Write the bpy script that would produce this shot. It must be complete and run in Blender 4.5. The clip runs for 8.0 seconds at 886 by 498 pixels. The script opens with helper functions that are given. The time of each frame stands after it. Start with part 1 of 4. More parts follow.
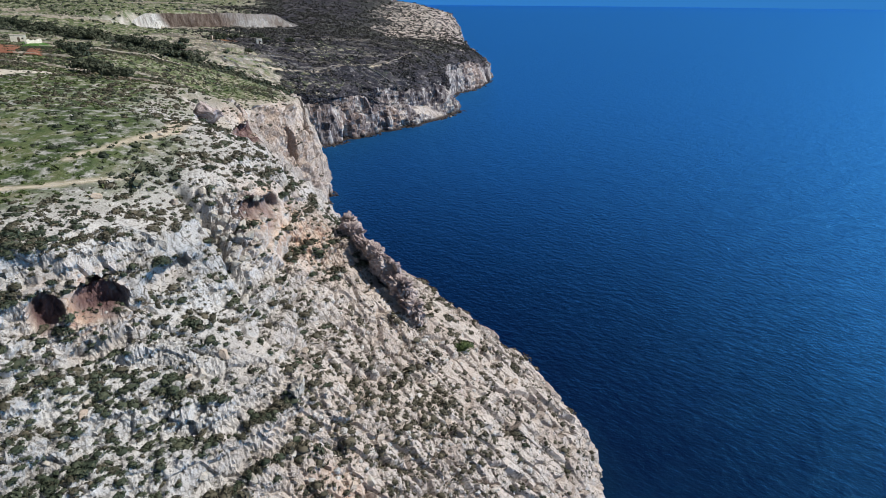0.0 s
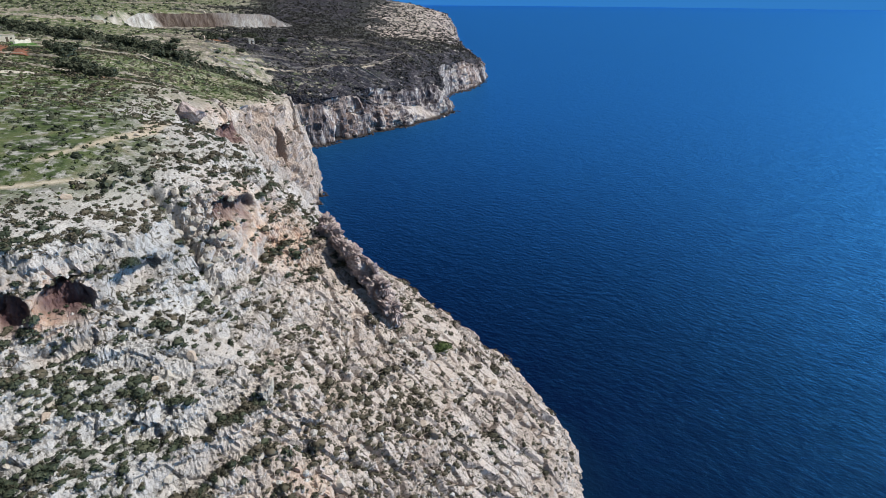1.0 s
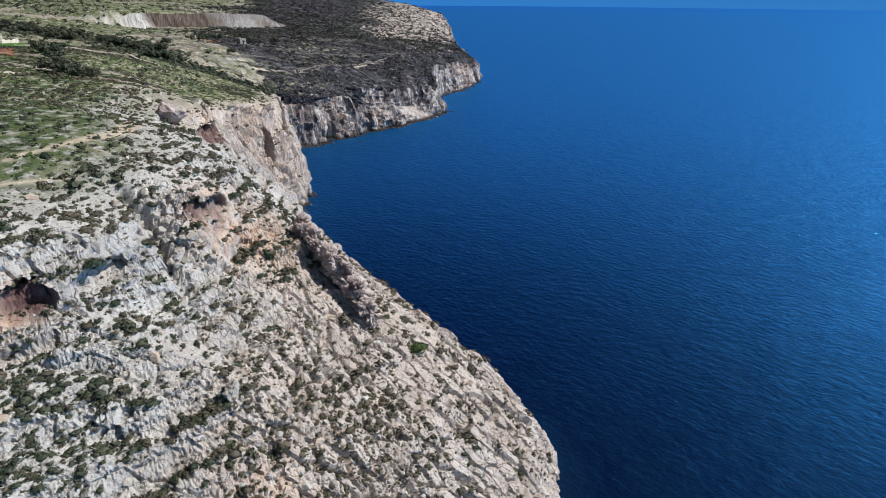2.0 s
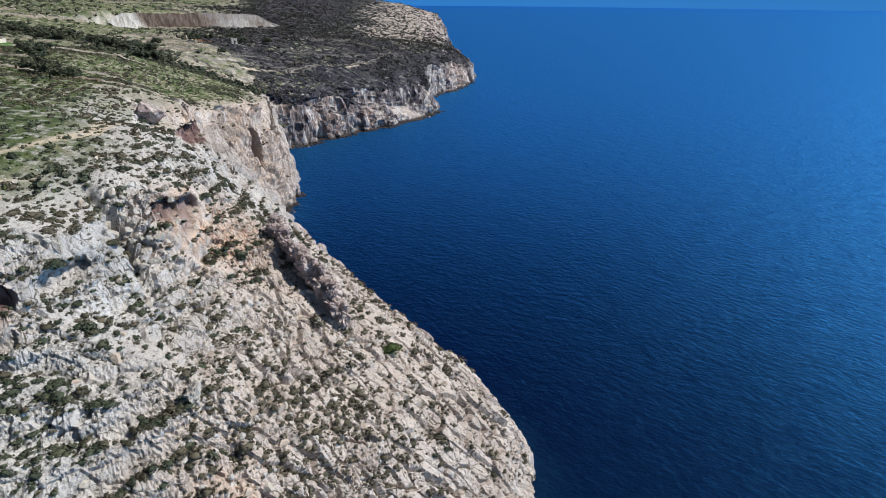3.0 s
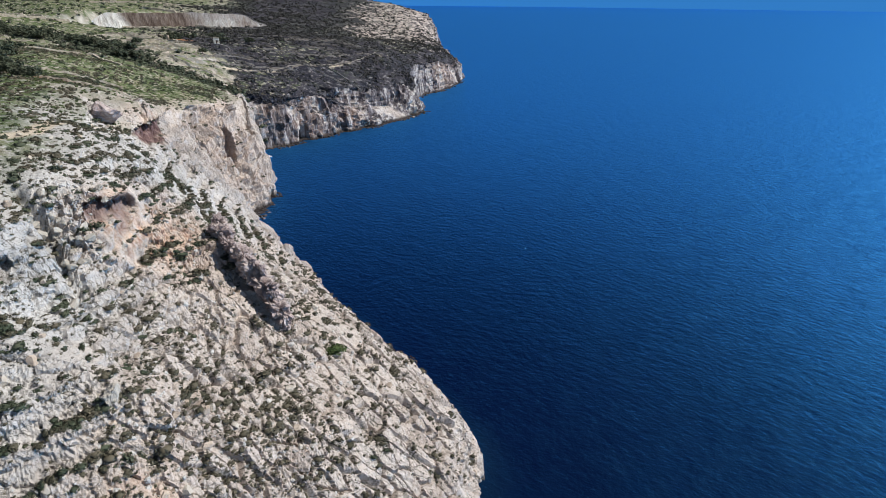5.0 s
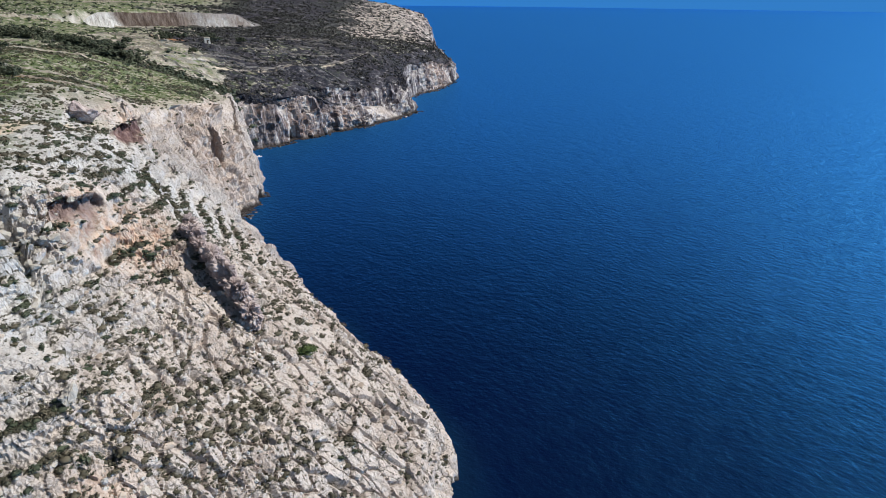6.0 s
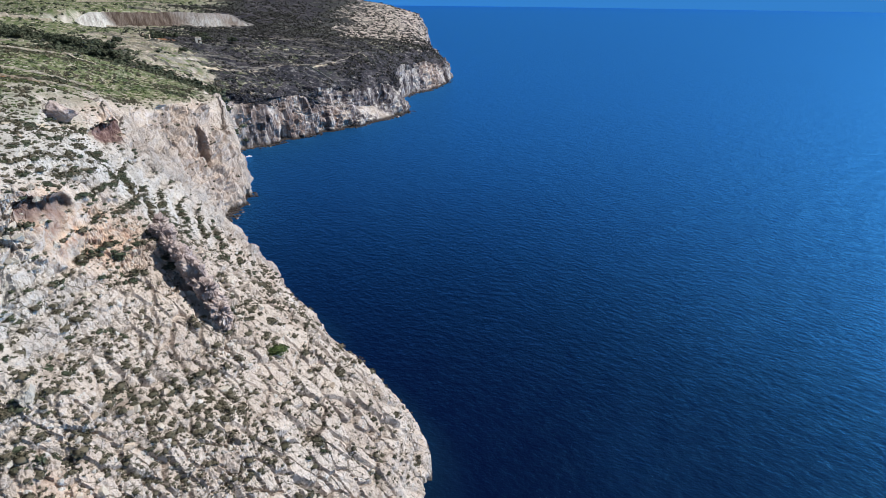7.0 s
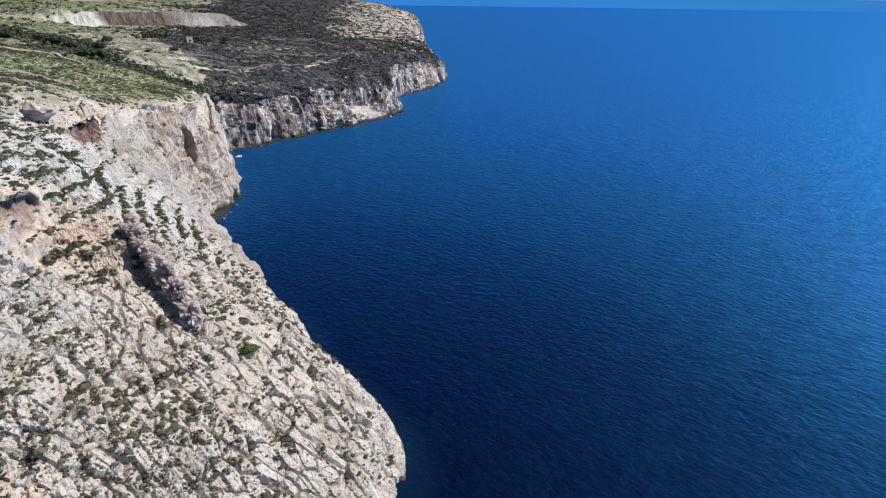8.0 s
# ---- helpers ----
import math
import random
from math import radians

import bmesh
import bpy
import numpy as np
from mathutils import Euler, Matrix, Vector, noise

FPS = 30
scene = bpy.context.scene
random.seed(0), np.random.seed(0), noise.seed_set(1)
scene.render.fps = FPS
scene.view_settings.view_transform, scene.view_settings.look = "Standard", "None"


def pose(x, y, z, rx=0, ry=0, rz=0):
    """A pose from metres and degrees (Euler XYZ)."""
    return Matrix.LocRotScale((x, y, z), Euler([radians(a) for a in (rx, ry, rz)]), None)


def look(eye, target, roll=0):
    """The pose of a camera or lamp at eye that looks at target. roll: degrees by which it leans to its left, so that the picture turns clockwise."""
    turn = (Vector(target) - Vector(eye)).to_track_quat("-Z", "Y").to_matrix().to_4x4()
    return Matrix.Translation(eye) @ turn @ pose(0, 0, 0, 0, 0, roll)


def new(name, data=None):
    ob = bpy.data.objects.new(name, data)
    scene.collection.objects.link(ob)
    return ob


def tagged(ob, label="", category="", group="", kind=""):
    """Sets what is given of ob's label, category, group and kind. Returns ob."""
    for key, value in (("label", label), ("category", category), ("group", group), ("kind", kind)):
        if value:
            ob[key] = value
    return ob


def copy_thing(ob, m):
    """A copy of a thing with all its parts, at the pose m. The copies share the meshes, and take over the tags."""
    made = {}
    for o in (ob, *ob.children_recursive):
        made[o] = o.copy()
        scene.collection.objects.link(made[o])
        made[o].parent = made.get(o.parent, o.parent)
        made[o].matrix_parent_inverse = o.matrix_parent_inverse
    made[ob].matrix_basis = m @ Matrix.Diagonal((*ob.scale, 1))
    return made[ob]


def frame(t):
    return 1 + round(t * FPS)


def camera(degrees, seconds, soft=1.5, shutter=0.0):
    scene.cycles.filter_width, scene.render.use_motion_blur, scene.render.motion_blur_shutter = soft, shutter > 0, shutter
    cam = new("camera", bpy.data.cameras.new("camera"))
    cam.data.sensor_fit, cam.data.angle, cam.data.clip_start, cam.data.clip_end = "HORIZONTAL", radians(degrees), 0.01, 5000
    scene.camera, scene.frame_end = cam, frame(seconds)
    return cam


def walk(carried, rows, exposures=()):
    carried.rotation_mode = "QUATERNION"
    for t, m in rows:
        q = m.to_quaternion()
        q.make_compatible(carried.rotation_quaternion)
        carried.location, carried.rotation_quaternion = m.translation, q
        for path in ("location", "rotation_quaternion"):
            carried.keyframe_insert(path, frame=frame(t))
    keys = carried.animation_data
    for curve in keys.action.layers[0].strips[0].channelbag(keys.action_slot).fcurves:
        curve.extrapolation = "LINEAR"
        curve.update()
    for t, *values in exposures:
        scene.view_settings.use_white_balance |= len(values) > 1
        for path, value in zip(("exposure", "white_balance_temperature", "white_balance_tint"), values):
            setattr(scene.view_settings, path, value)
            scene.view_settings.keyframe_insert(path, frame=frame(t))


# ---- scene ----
cam = camera(74.2, 8.0, soft=0.7)
PATH = [
    (0, (2.533, -0.623, 76.037), (3.099, 36.056, 60.088), 0.33),
    (0.5, (4.027, -0.475, 76.016), (4.664, 36.205, 60.074), 0.35),
    (1, (5.651, -0.335, 75.991), (6.356, 36.346, 60.056), 0.37),
    (1.5, (7.384, -0.205, 75.962), (8.155, 36.477, 60.034), 0.39),
    (2, (9.210, -0.084, 75.932), (10.045, 36.599, 60.009), 0.41),
    (2.5, (11.112, 0.026, 75.899), (12.009, 36.709, 59.981), 0.43),
    (3, (13.076, 0.125, 75.866), (14.032, 36.808, 59.952), 0.45),
    (3.5, (15.090, 0.212, 75.832), (16.103, 36.895, 59.922), 0.47),
    (4, (17.142, 0.286, 75.799), (18.211, 36.969, 59.892), 0.49),
    (4.5, (19.225, 0.347, 75.768), (20.347, 37.029, 59.862), 0.51),
    (5, (21.331, 0.393, 75.739), (22.503, 37.075, 59.835), 0.53),
    (5.5, (23.454, 0.425, 75.713), (24.675, 37.106, 59.809), 0.55),
    (6, (25.590, 0.442, 75.690), (26.858, 37.121, 59.787), 0.57),
    (6.5, (27.739, 0.442, 75.673), (29.051, 37.120, 59.769), 0.59),
    (7, (29.898, 0.425, 75.660), (31.253, 37.102, 59.755), 0.61),
    (7.5, (32.071, 0.390, 75.654), (33.465, 37.066, 59.747), 0.63),
    (8, (34.260, 0.337, 75.655), (35.692, 37.011, 59.745), 0.65),
]
walk(cam, [(t, look(eye, target, roll)) for t, eye, target, roll in PATH], exposures=((0, 0.24), (4.5, 0.26), (6.5, 0.34), (8, 0.43)))

# ---------------------------------------------------------------- world, sun
SUN_AZ = radians(91)      # clockwise from +y
SUN_EL = radians(46)
world = bpy.data.worlds.new("world")
scene.world = world
world.use_nodes = True
wn = world.node_tree
sky = wn.nodes.new("ShaderNodeTexSky")
sky.sky_type = "NISHITA"
sky.sun_disc = False
sky.sun_elevation = SUN_EL
sky.sun_rotation = SUN_AZ
sky.altitude = 600
sky.dust_density = 0.7
sky.ozone_density = 4.0
wn.links.new(sky.outputs[0], wn.nodes["Background"].inputs[0])
wn.nodes["Background"].inputs[1].default_value = 0.052

sun_data = bpy.data.lights.new("sun", "SUN")
sun_data.energy = 4.4
sun_data.angle = radians(0.55)
sun_data.color = (1.0, 0.965, 0.92)
sun = new("sun", sun_data)
SUN_TO = Vector((math.sin(SUN_AZ) * math.cos(SUN_EL), math.cos(SUN_AZ) * math.cos(SUN_EL), math.sin(SUN_EL)))
sun.matrix_world = look((0, 0, 300), Vector((0, 0, 300)) - SUN_TO)


# ---------------------------------------------------------------- noise in numpy
def hash01(ix, iy, iz, seed):
    h = (ix.astype(np.int64) * 374761393 + iy.astype(np.int64) * 668265263 + iz.astype(np.int64) * 2147483647 + seed * 974634777)
    h = (h ^ (h >> 13)) & 0xFFFFFFFF
    h = (h * 1274126177) & 0xFFFFFFFF
    h = (h ^ (h >> 16)) & 0xFFFFFFFF
    h = (h * 2246822519) & 0xFFFFFFFF
    h = (h ^ (h >> 15)) & 0xFFFFFFFF
    return h / 4294967295.0


def vnoise(p, seed=0):
    """Value noise in -1..1 at the points p (n, 3)."""
    i = np.floor(p).astype(np.int64)
    f = p - i
    f = f * f * f * (f * (f * 6 - 15) + 10)
    out = 0
    for dx in (0, 1):
        wx = f[:, 0] if dx else 1 - f[:, 0]
        for dy in (0, 1):
            wy = f[:, 1] if dy else 1 - f[:, 1]
            for dz in (0, 1):
                wz = f[:, 2] if dz else 1 - f[:, 2]
                out = out + wx * wy * wz * hash01(i[:, 0] + dx, i[:, 1] + dy, i[:, 2] + dz, seed)
    return out * 2 - 1


def fbm(p, octaves=4, seed=0, gain=0.5):
    out, amp, total = 0, 1.0, 0.0
    for k in range(octaves):
        out = out + amp * vnoise(p * 2.03 ** k + 17.3 * k, seed + k)
        total += amp
        amp *= gain
    return out / total


def ridged(p, octaves=3, seed=0):
    out, amp, total = 0, 1.0, 0.0
    for k in range(octaves):
        out = out + amp * (1 - np.abs(vnoise(p * 2.07 ** k + 9.1 * k, seed + k)) * 2)
        total += amp
        amp *= 0.5
    return out / total


def worley(p, seed=0):
    """Distances to the cell's border, the cell's random number and the height of its tilted face."""
    i = np.floor(p).astype(np.int64)
    f1 = np.full(len(p), 9.0)
    f2 = np.full(len(p), 9.0)
    cell = np.zeros(len(p))
    lean = np.zeros(len(p))
    for dx in (-1, 0, 1):
        for dy in (-1, 0, 1):
            for dz in (-1, 0, 1):
                jx, jy, jz = i[:, 0] + dx, i[:, 1] + dy, i[:, 2] + dz
                cx = jx + 0.1 + 0.8 * hash01(jx, jy, jz, seed)
                cy = jy + 0.1 + 0.8 * hash01(jx, jy, jz, seed + 1)
                cz = jz + 0.1 + 0.8 * hash01(jx, jy, jz, seed + 2)
                d = np.sqrt((cx - p[:, 0]) ** 2 + (cy - p[:, 1]) ** 2 + (cz - p[:, 2]) ** 2)
                near = d < f1
                f2 = np.where(near, f1, np.minimum(f2, d))
                cell = np.where(near, hash01(jx, jy, jz, seed + 3), cell)
                tip = ((hash01(jx, jy, jz, seed + 4) - 0.5) * (p[:, 0] - cx) + (hash01(jx, jy, jz, seed + 5) - 0.5) * (p[:, 1] - cy)
                       + (hash01(jx, jy, jz, seed + 6) - 0.5) * (p[:, 2] - cz))
                lean = np.where(near, tip, lean)
                f1 = np.where(near, d, f1)
    return f2 - f1, cell, lean


def blocks(p, seed, where):
    """worley, worked out only where it is wanted."""
    out = [np.ones(len(p)), np.full(len(p), 0.5), np.zeros(len(p))]
    for o, v in zip(out, worley(p[where], seed)):
        o[where] = v
    return out


def smooth(a, b, v):
    t = np.clip((v - a) / (b - a), 0, 1)
    return t * t * (3 - 2 * t)


# ---------------------------------------------------------------- node helpers
class Mat:
    def __init__(self, name, rough=0.8, metallic=0.0, specular=0.4):
        self.m = bpy.data.materials.new(name)
        self.m.use_nodes = True
        self.t = self.m.node_tree
        self.b = self.t.nodes["Principled BSDF"]
        self.b.inputs["Roughness"].default_value = rough
        self.b.inputs["Metallic"].default_value = metallic
        self.b.inputs["Specular IOR Level"].default_value = specular

    def node(self, kind, **sets):
        n = self.t.nodes.new(kind)
        for k, v in sets.items():
            n.inputs[k].default_value = v
        return n

    def link(self, a, b):
        self.t.links.new(a, b)

    def coords(self, scale=(1, 1, 1)):
        g = self.t.nodes.new("ShaderNodeNewGeometry")
        m = self.t.nodes.new("ShaderNodeMapping")
        m.inputs["Scale"].default_value = scale
        self.link(g.outputs["Position"], m.inputs["Vector"])
        return m.outputs[0]

    def noise(self, scale, detail=4.0, rough=0.55, stretch=(1, 1, 1)):
        n = self.node("ShaderNodeTexNoise", Scale=scale, Detail=detail, Roughness=rough)
        self.link(self.coords(stretch), n.inputs["Vector"])
        return n.outputs["Fac"]

    def ramp(self, fac, stops):
        n = self.t.nodes.new("ShaderNodeValToRGB")
        e = n.color_ramp.elements
        while len(e) < len(stops):
            e.new(0.5)
        for k, (p, c) in enumerate(stops):
            e[k].position = p
            e[k].color = (*c, 1) if len(c) == 3 else c
        self.link(fac, n.inputs[0])
        return n.outputs[0]

    def grey(self, fac, a, b, lo=0.0, hi=1.0):
        n = self.node("ShaderNodeMapRange")
        n.inputs[1].default_value, n.inputs[2].default_value = a, b
        n.inputs[3].default_value, n.inputs[4].default_value = lo, hi
        self.link(fac, n.inputs[0])
        return n.outputs[0]

    def attr(self, name):
        n = self.t.nodes.new("ShaderNodeAttribute")
        n.attribute_name = name
        return n.outputs["Fac"]

    def math(self, op, a, b):
        n = self.t.nodes.new("ShaderNodeMath")
        n.operation = op
        for k, v in enumerate((a, b)):
            if isinstance(v, (int, float)):
                n.inputs[k].default_value = v
            else:
                self.link(v, n.inputs[k])
        return n.outputs[0]

    def mix(self, fac, a, b, blend="MIX"):
        n = self.t.nodes.new("ShaderNodeMix")
        n.data_type = "RGBA"
        n.blend_type = blend
        for v, s in ((fac, n.inputs[0]), (a, n.inputs[6]), (b, n.inputs[7])):
            if isinstance(v, (int, float)):
                s.default_value = v
            elif isinstance(v, tuple):
                s.default_value = (*v, 1)
            else:
                self.link(v, s)
        return n.outputs[2]

    def bump(self, height, strength=0.5, distance=0.1, before=None):
        n = self.node("ShaderNodeBump", Strength=strength, Distance=distance)
        self.link(height, n.inputs["Height"])
        if before is not None:
            self.link(before, n.inputs["Normal"])
        return n.outputs[0]

    def done(self, color=None, normal=None, rough=None):
        if color is not None:
            if isinstance(color, tuple):
                self.b.inputs["Base Color"].default_value = (*color, 1)
            else:
                self.link(color, self.b.inputs["Base Color"])
        if normal is not None:
            self.link(normal, self.b.inputs["Normal"])
        if rough is not None:
            self.link(rough, self.b.inputs["Roughness"])
        return self.m


# ---------------------------------------------------------------- materials
def limestone(name, tone=1.0, warm=0.0):
    k = Mat(name, 0.92, specular=0.2)
    col = k.ramp(k.noise(0.22, 5), [(0.3, (0.42 * tone, 0.385 * tone, 0.33 * tone)), (0.5, (0.52 * tone, 0.485 * tone, 0.42 * tone)),
                                   (0.72, (0.60 * tone, 0.565 * tone, 0.50 * tone))])
    col = k.mix(k.grey(k.noise(2.2, 4, 0.65), 0.5, 0.72, 0, 0.55), col, (0.30, 0.285, 0.26))
    if warm:
        col = k.mix(warm, col, (0.50, 0.33, 0.22))
    n = k.bump(k.noise(1.4, 6, 0.7), 0.7, 0.35)
    n = k.bump(k.noise(7.0, 4, 0.65), 0.5, 0.08, n)
    return k.done(col, n)


def ground_material():
    k = Mat("limestone_and_garrigue", 0.93, specular=0.15)
    # positions bent by noise, so that joints run crooked
    wob = k.node("ShaderNodeTexNoise", Scale=0.8, Detail=4.0, Roughness=0.6)
    k.link(k.coords(), wob.inputs["Vector"])
    bent = k.t.nodes.new("ShaderNodeVectorMath")
    bent.operation = "MULTIPLY_ADD"
    bent.inputs[1].default_value = (1.1, 1.1, 1.1)
    k.link(wob.outputs["Color"], bent.inputs[0])
    k.link(k.coords(), bent.inputs[2])

    def joints(scale, stretch=(1, 1, 1), turn=0.0, feature="DISTANCE_TO_EDGE"):
        m = k.t.nodes.new("ShaderNodeMapping")
        m.inputs["Scale"].default_value = stretch
        m.inputs["Rotation"].default_value = (0, 0, turn)
        k.link(bent.outputs[0], m.inputs["Vector"])
        v = k.node("ShaderNodeTexVoronoi", Scale=scale)
        v.feature = feature
        k.link(m.outputs[0], v.inputs["Vector"])
        return v.outputs["Distance"]

    # pale karst limestone, warmer on the seaward flank, greyer on the ledges
    cool = k.ramp(k.noise(0.16, 5), [(0.3, (0.39, 0.378, 0.36)), (0.5, (0.492, 0.48, 0.46)), (0.7, (0.55, 0.54, 0.52))])
    warm = k.ramp(k.noise(0.16, 5), [(0.3, (0.40, 0.335, 0.29)), (0.5, (0.495, 0.43, 0.38)), (0.7, (0.54, 0.485, 0.44))])
    col = k.mix(k.attr("warm"), cool, warm)
    # grey weathering, lichen and pits
    col = k.mix(k.grey(k.noise(0.55, 6, 0.72), 0.55, 0.62, 0, 0.4), col, (0.40, 0.37, 0.335))
    col = k.mix(k.grey(k.noise(2.6, 5, 0.72), 0.60, 0.63, 0, 0.9), col, (0.13, 0.12, 0.10))
    col = k.mix(k.grey(k.noise(6.0, 3, 0.6), 0.63, 0.665, 0, 0.85), col, (0.075, 0.07, 0.06))
    # solution pits
    dots = k.node("ShaderNodeTexVoronoi", Scale=1.15)
    k.link(bent.outputs[0], dots.inputs["Vector"])
    sep = k.t.nodes.new("ShaderNodeSeparateColor")
    k.link(dots.outputs["Color"], sep.inputs[0])
    pit = k.math("LESS_THAN", dots.outputs["Distance"], k.grey(sep.outputs[0], 0.35, 1.0, 0.0, 0.30))
    pit = k.math("MULTIPLY", pit, k.attr("joint"))
    col = k.mix(k.math("MULTIPLY", pit, 0.8), col, (0.085, 0.078, 0.066))
    # soil and withered weeds in the joints
    open_ = k.grey(k.noise(0.3, 4, 0.6), 0.42, 0.62)
    j1 = k.math("MULTIPLY", k.grey(joints(0.6, (0.6, 1.5, 1), -0.72), 0.015, 0.06, 1.0, 0), open_)
    j2 = k.math("MULTIPLY", k.grey(joints(1.7, (0.7, 1.4, 1), -0.72), 0.02, 0.08, 0.7, 0), k.grey(k.noise(0.45, 4, 0.6, (1, 1.3, 1)), 0.45, 0.62))
    seam = k.math("MULTIPLY", k.math("MAXIMUM", j1, j2), k.attr("joint"))
    col = k.mix(seam, col, (0.070, 0.064, 0.048))
    # dark streaks on the walls of the bay, their tone deepened for cloud shadow
    streak = k.ramp(k.noise(0.22, 9, 0.74, (1, 1, 0.16)), [(0.40, (0.036, 0.031, 0.040)), (0.47, (0.11, 0.096, 0.104)), (0.52, (0.28, 0.255, 0.25)), (0.59, (0.55, 0.51, 0.47))])
    col = k.mix(k.attr("stain_shade"), col, streak)
    # ochre and rust stains
    rust = k.math("MULTIPLY", k.attr("rust"), k.grey(k.noise(0.35, 6, 0.68, (1, 1, 0.7)), 0.34, 0.58))
    col = k.mix(rust, col, k.ramp(k.noise(0.8, 6, 0.7, (1, 1, 0.75)), [(0.36, (0.66, 0.52, 0.41)), (0.5, (0.58, 0.40, 0.285)), (0.60, (0.38, 0.20, 0.125)), (0.74, (0.15, 0.07, 0.05))]))
    # red-brown rock inside the caves, its colour darkened to stand for shade
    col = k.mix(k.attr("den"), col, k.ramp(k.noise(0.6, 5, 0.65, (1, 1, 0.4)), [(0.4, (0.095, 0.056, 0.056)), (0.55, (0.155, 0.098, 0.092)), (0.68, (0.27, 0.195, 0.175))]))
    # dark garrigue of the far headland, cloud shadow and blue haze in its colour
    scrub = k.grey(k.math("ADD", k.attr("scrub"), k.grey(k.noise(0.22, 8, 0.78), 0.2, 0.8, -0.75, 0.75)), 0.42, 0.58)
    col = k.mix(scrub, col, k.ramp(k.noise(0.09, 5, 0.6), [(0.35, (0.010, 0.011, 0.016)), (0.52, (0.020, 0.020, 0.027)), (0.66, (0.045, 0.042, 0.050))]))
    # bare stone between the scrub, and stony terrace edges that run level
    col = k.mix(k.math("MULTIPLY", k.attr("scrub"), k.grey(k.noise(0.7, 8, 0.8), 0.545, 0.585, 0, 0.55)), col, (0.22, 0.21, 0.215))
    rim = k.math("MULTIPLY", k.grey(k.noise(0.30, 6, 0.7, (0.16, 0.9, 1.6)), 0.57, 0.61, 0, 0.8), k.grey(k.noise(0.9, 4, 0.7), 0.40, 0.52))
    col = k.mix(k.math("MULTIPLY", k.attr("scrub"), rim), col, (0.24, 0.225, 0.22))
    # grass and herbs
    green = k.math("MULTIPLY", k.attr("green"), k.grey(k.noise(0.5, 7, 0.72), 0.36, 0.50))
    col = k.mix(green, col, k.ramp(k.noise(0.15, 7, 0.7), [(0.37, (0.022, 0.034, 0.015)), (0.45, (0.064, 0.096, 0.036)), (0.55, (0.108, 0.132, 0.056)), (0.66, (0.20, 0.185, 0.12))]))
    # white cut stone
    col = k.mix(k.attr("cut"), col, k.ramp(k.noise(0.07, 5, 0.6, (1, 1, 0.3)), [(0.35, (0.20, 0.15, 0.12)), (0.5, (0.48, 0.46, 0.43)), (0.65, (0.76, 0.74, 0.70))]))
    # tilled red soil
    col = k.mix(k.attr("soil"), col, k.ramp(k.noise(0.6, 4), [(0.3, (0.26, 0.12, 0.06)), (0.7, (0.38, 0.20, 0.11))]))
    # bare earth of the tracks
    col = k.mix(k.attr("track"), col, k.ramp(k.noise(0.8, 4), [(0.3, (0.42, 0.36, 0.27)), (0.7, (0.56, 0.49, 0.39))]))
    # weed and wet black rock at the waterline
    col = k.mix(k.attr("wet"), col, (0.040, 0.033, 0.030))
    n = k.bump(k.math("MULTIPLY", k.noise(0.32, 7, 0.72, (1, 1, 0.4)), k.attr("wall")), 1.0, 1.2)
    n = k.bump(k.math("MULTIPLY", k.noise(1.1, 7, 0.75, (1, 1, 0.3)), k.attr("wall")), 1.0, 0.35, n)
    n = k.bump(k.noise(1.0, 8, 0.72), 1.0, 0.26, n)
    n = k.bump(pit, 0.6, -0.12, n)
    n = k.bump(joints(1.3, feature="F1"), 0.6, 0.14, n)
    n = k.bump(k.noise(6.0, 5, 0.75), 0.8, 0.10, n)
    return k.done(col, n)


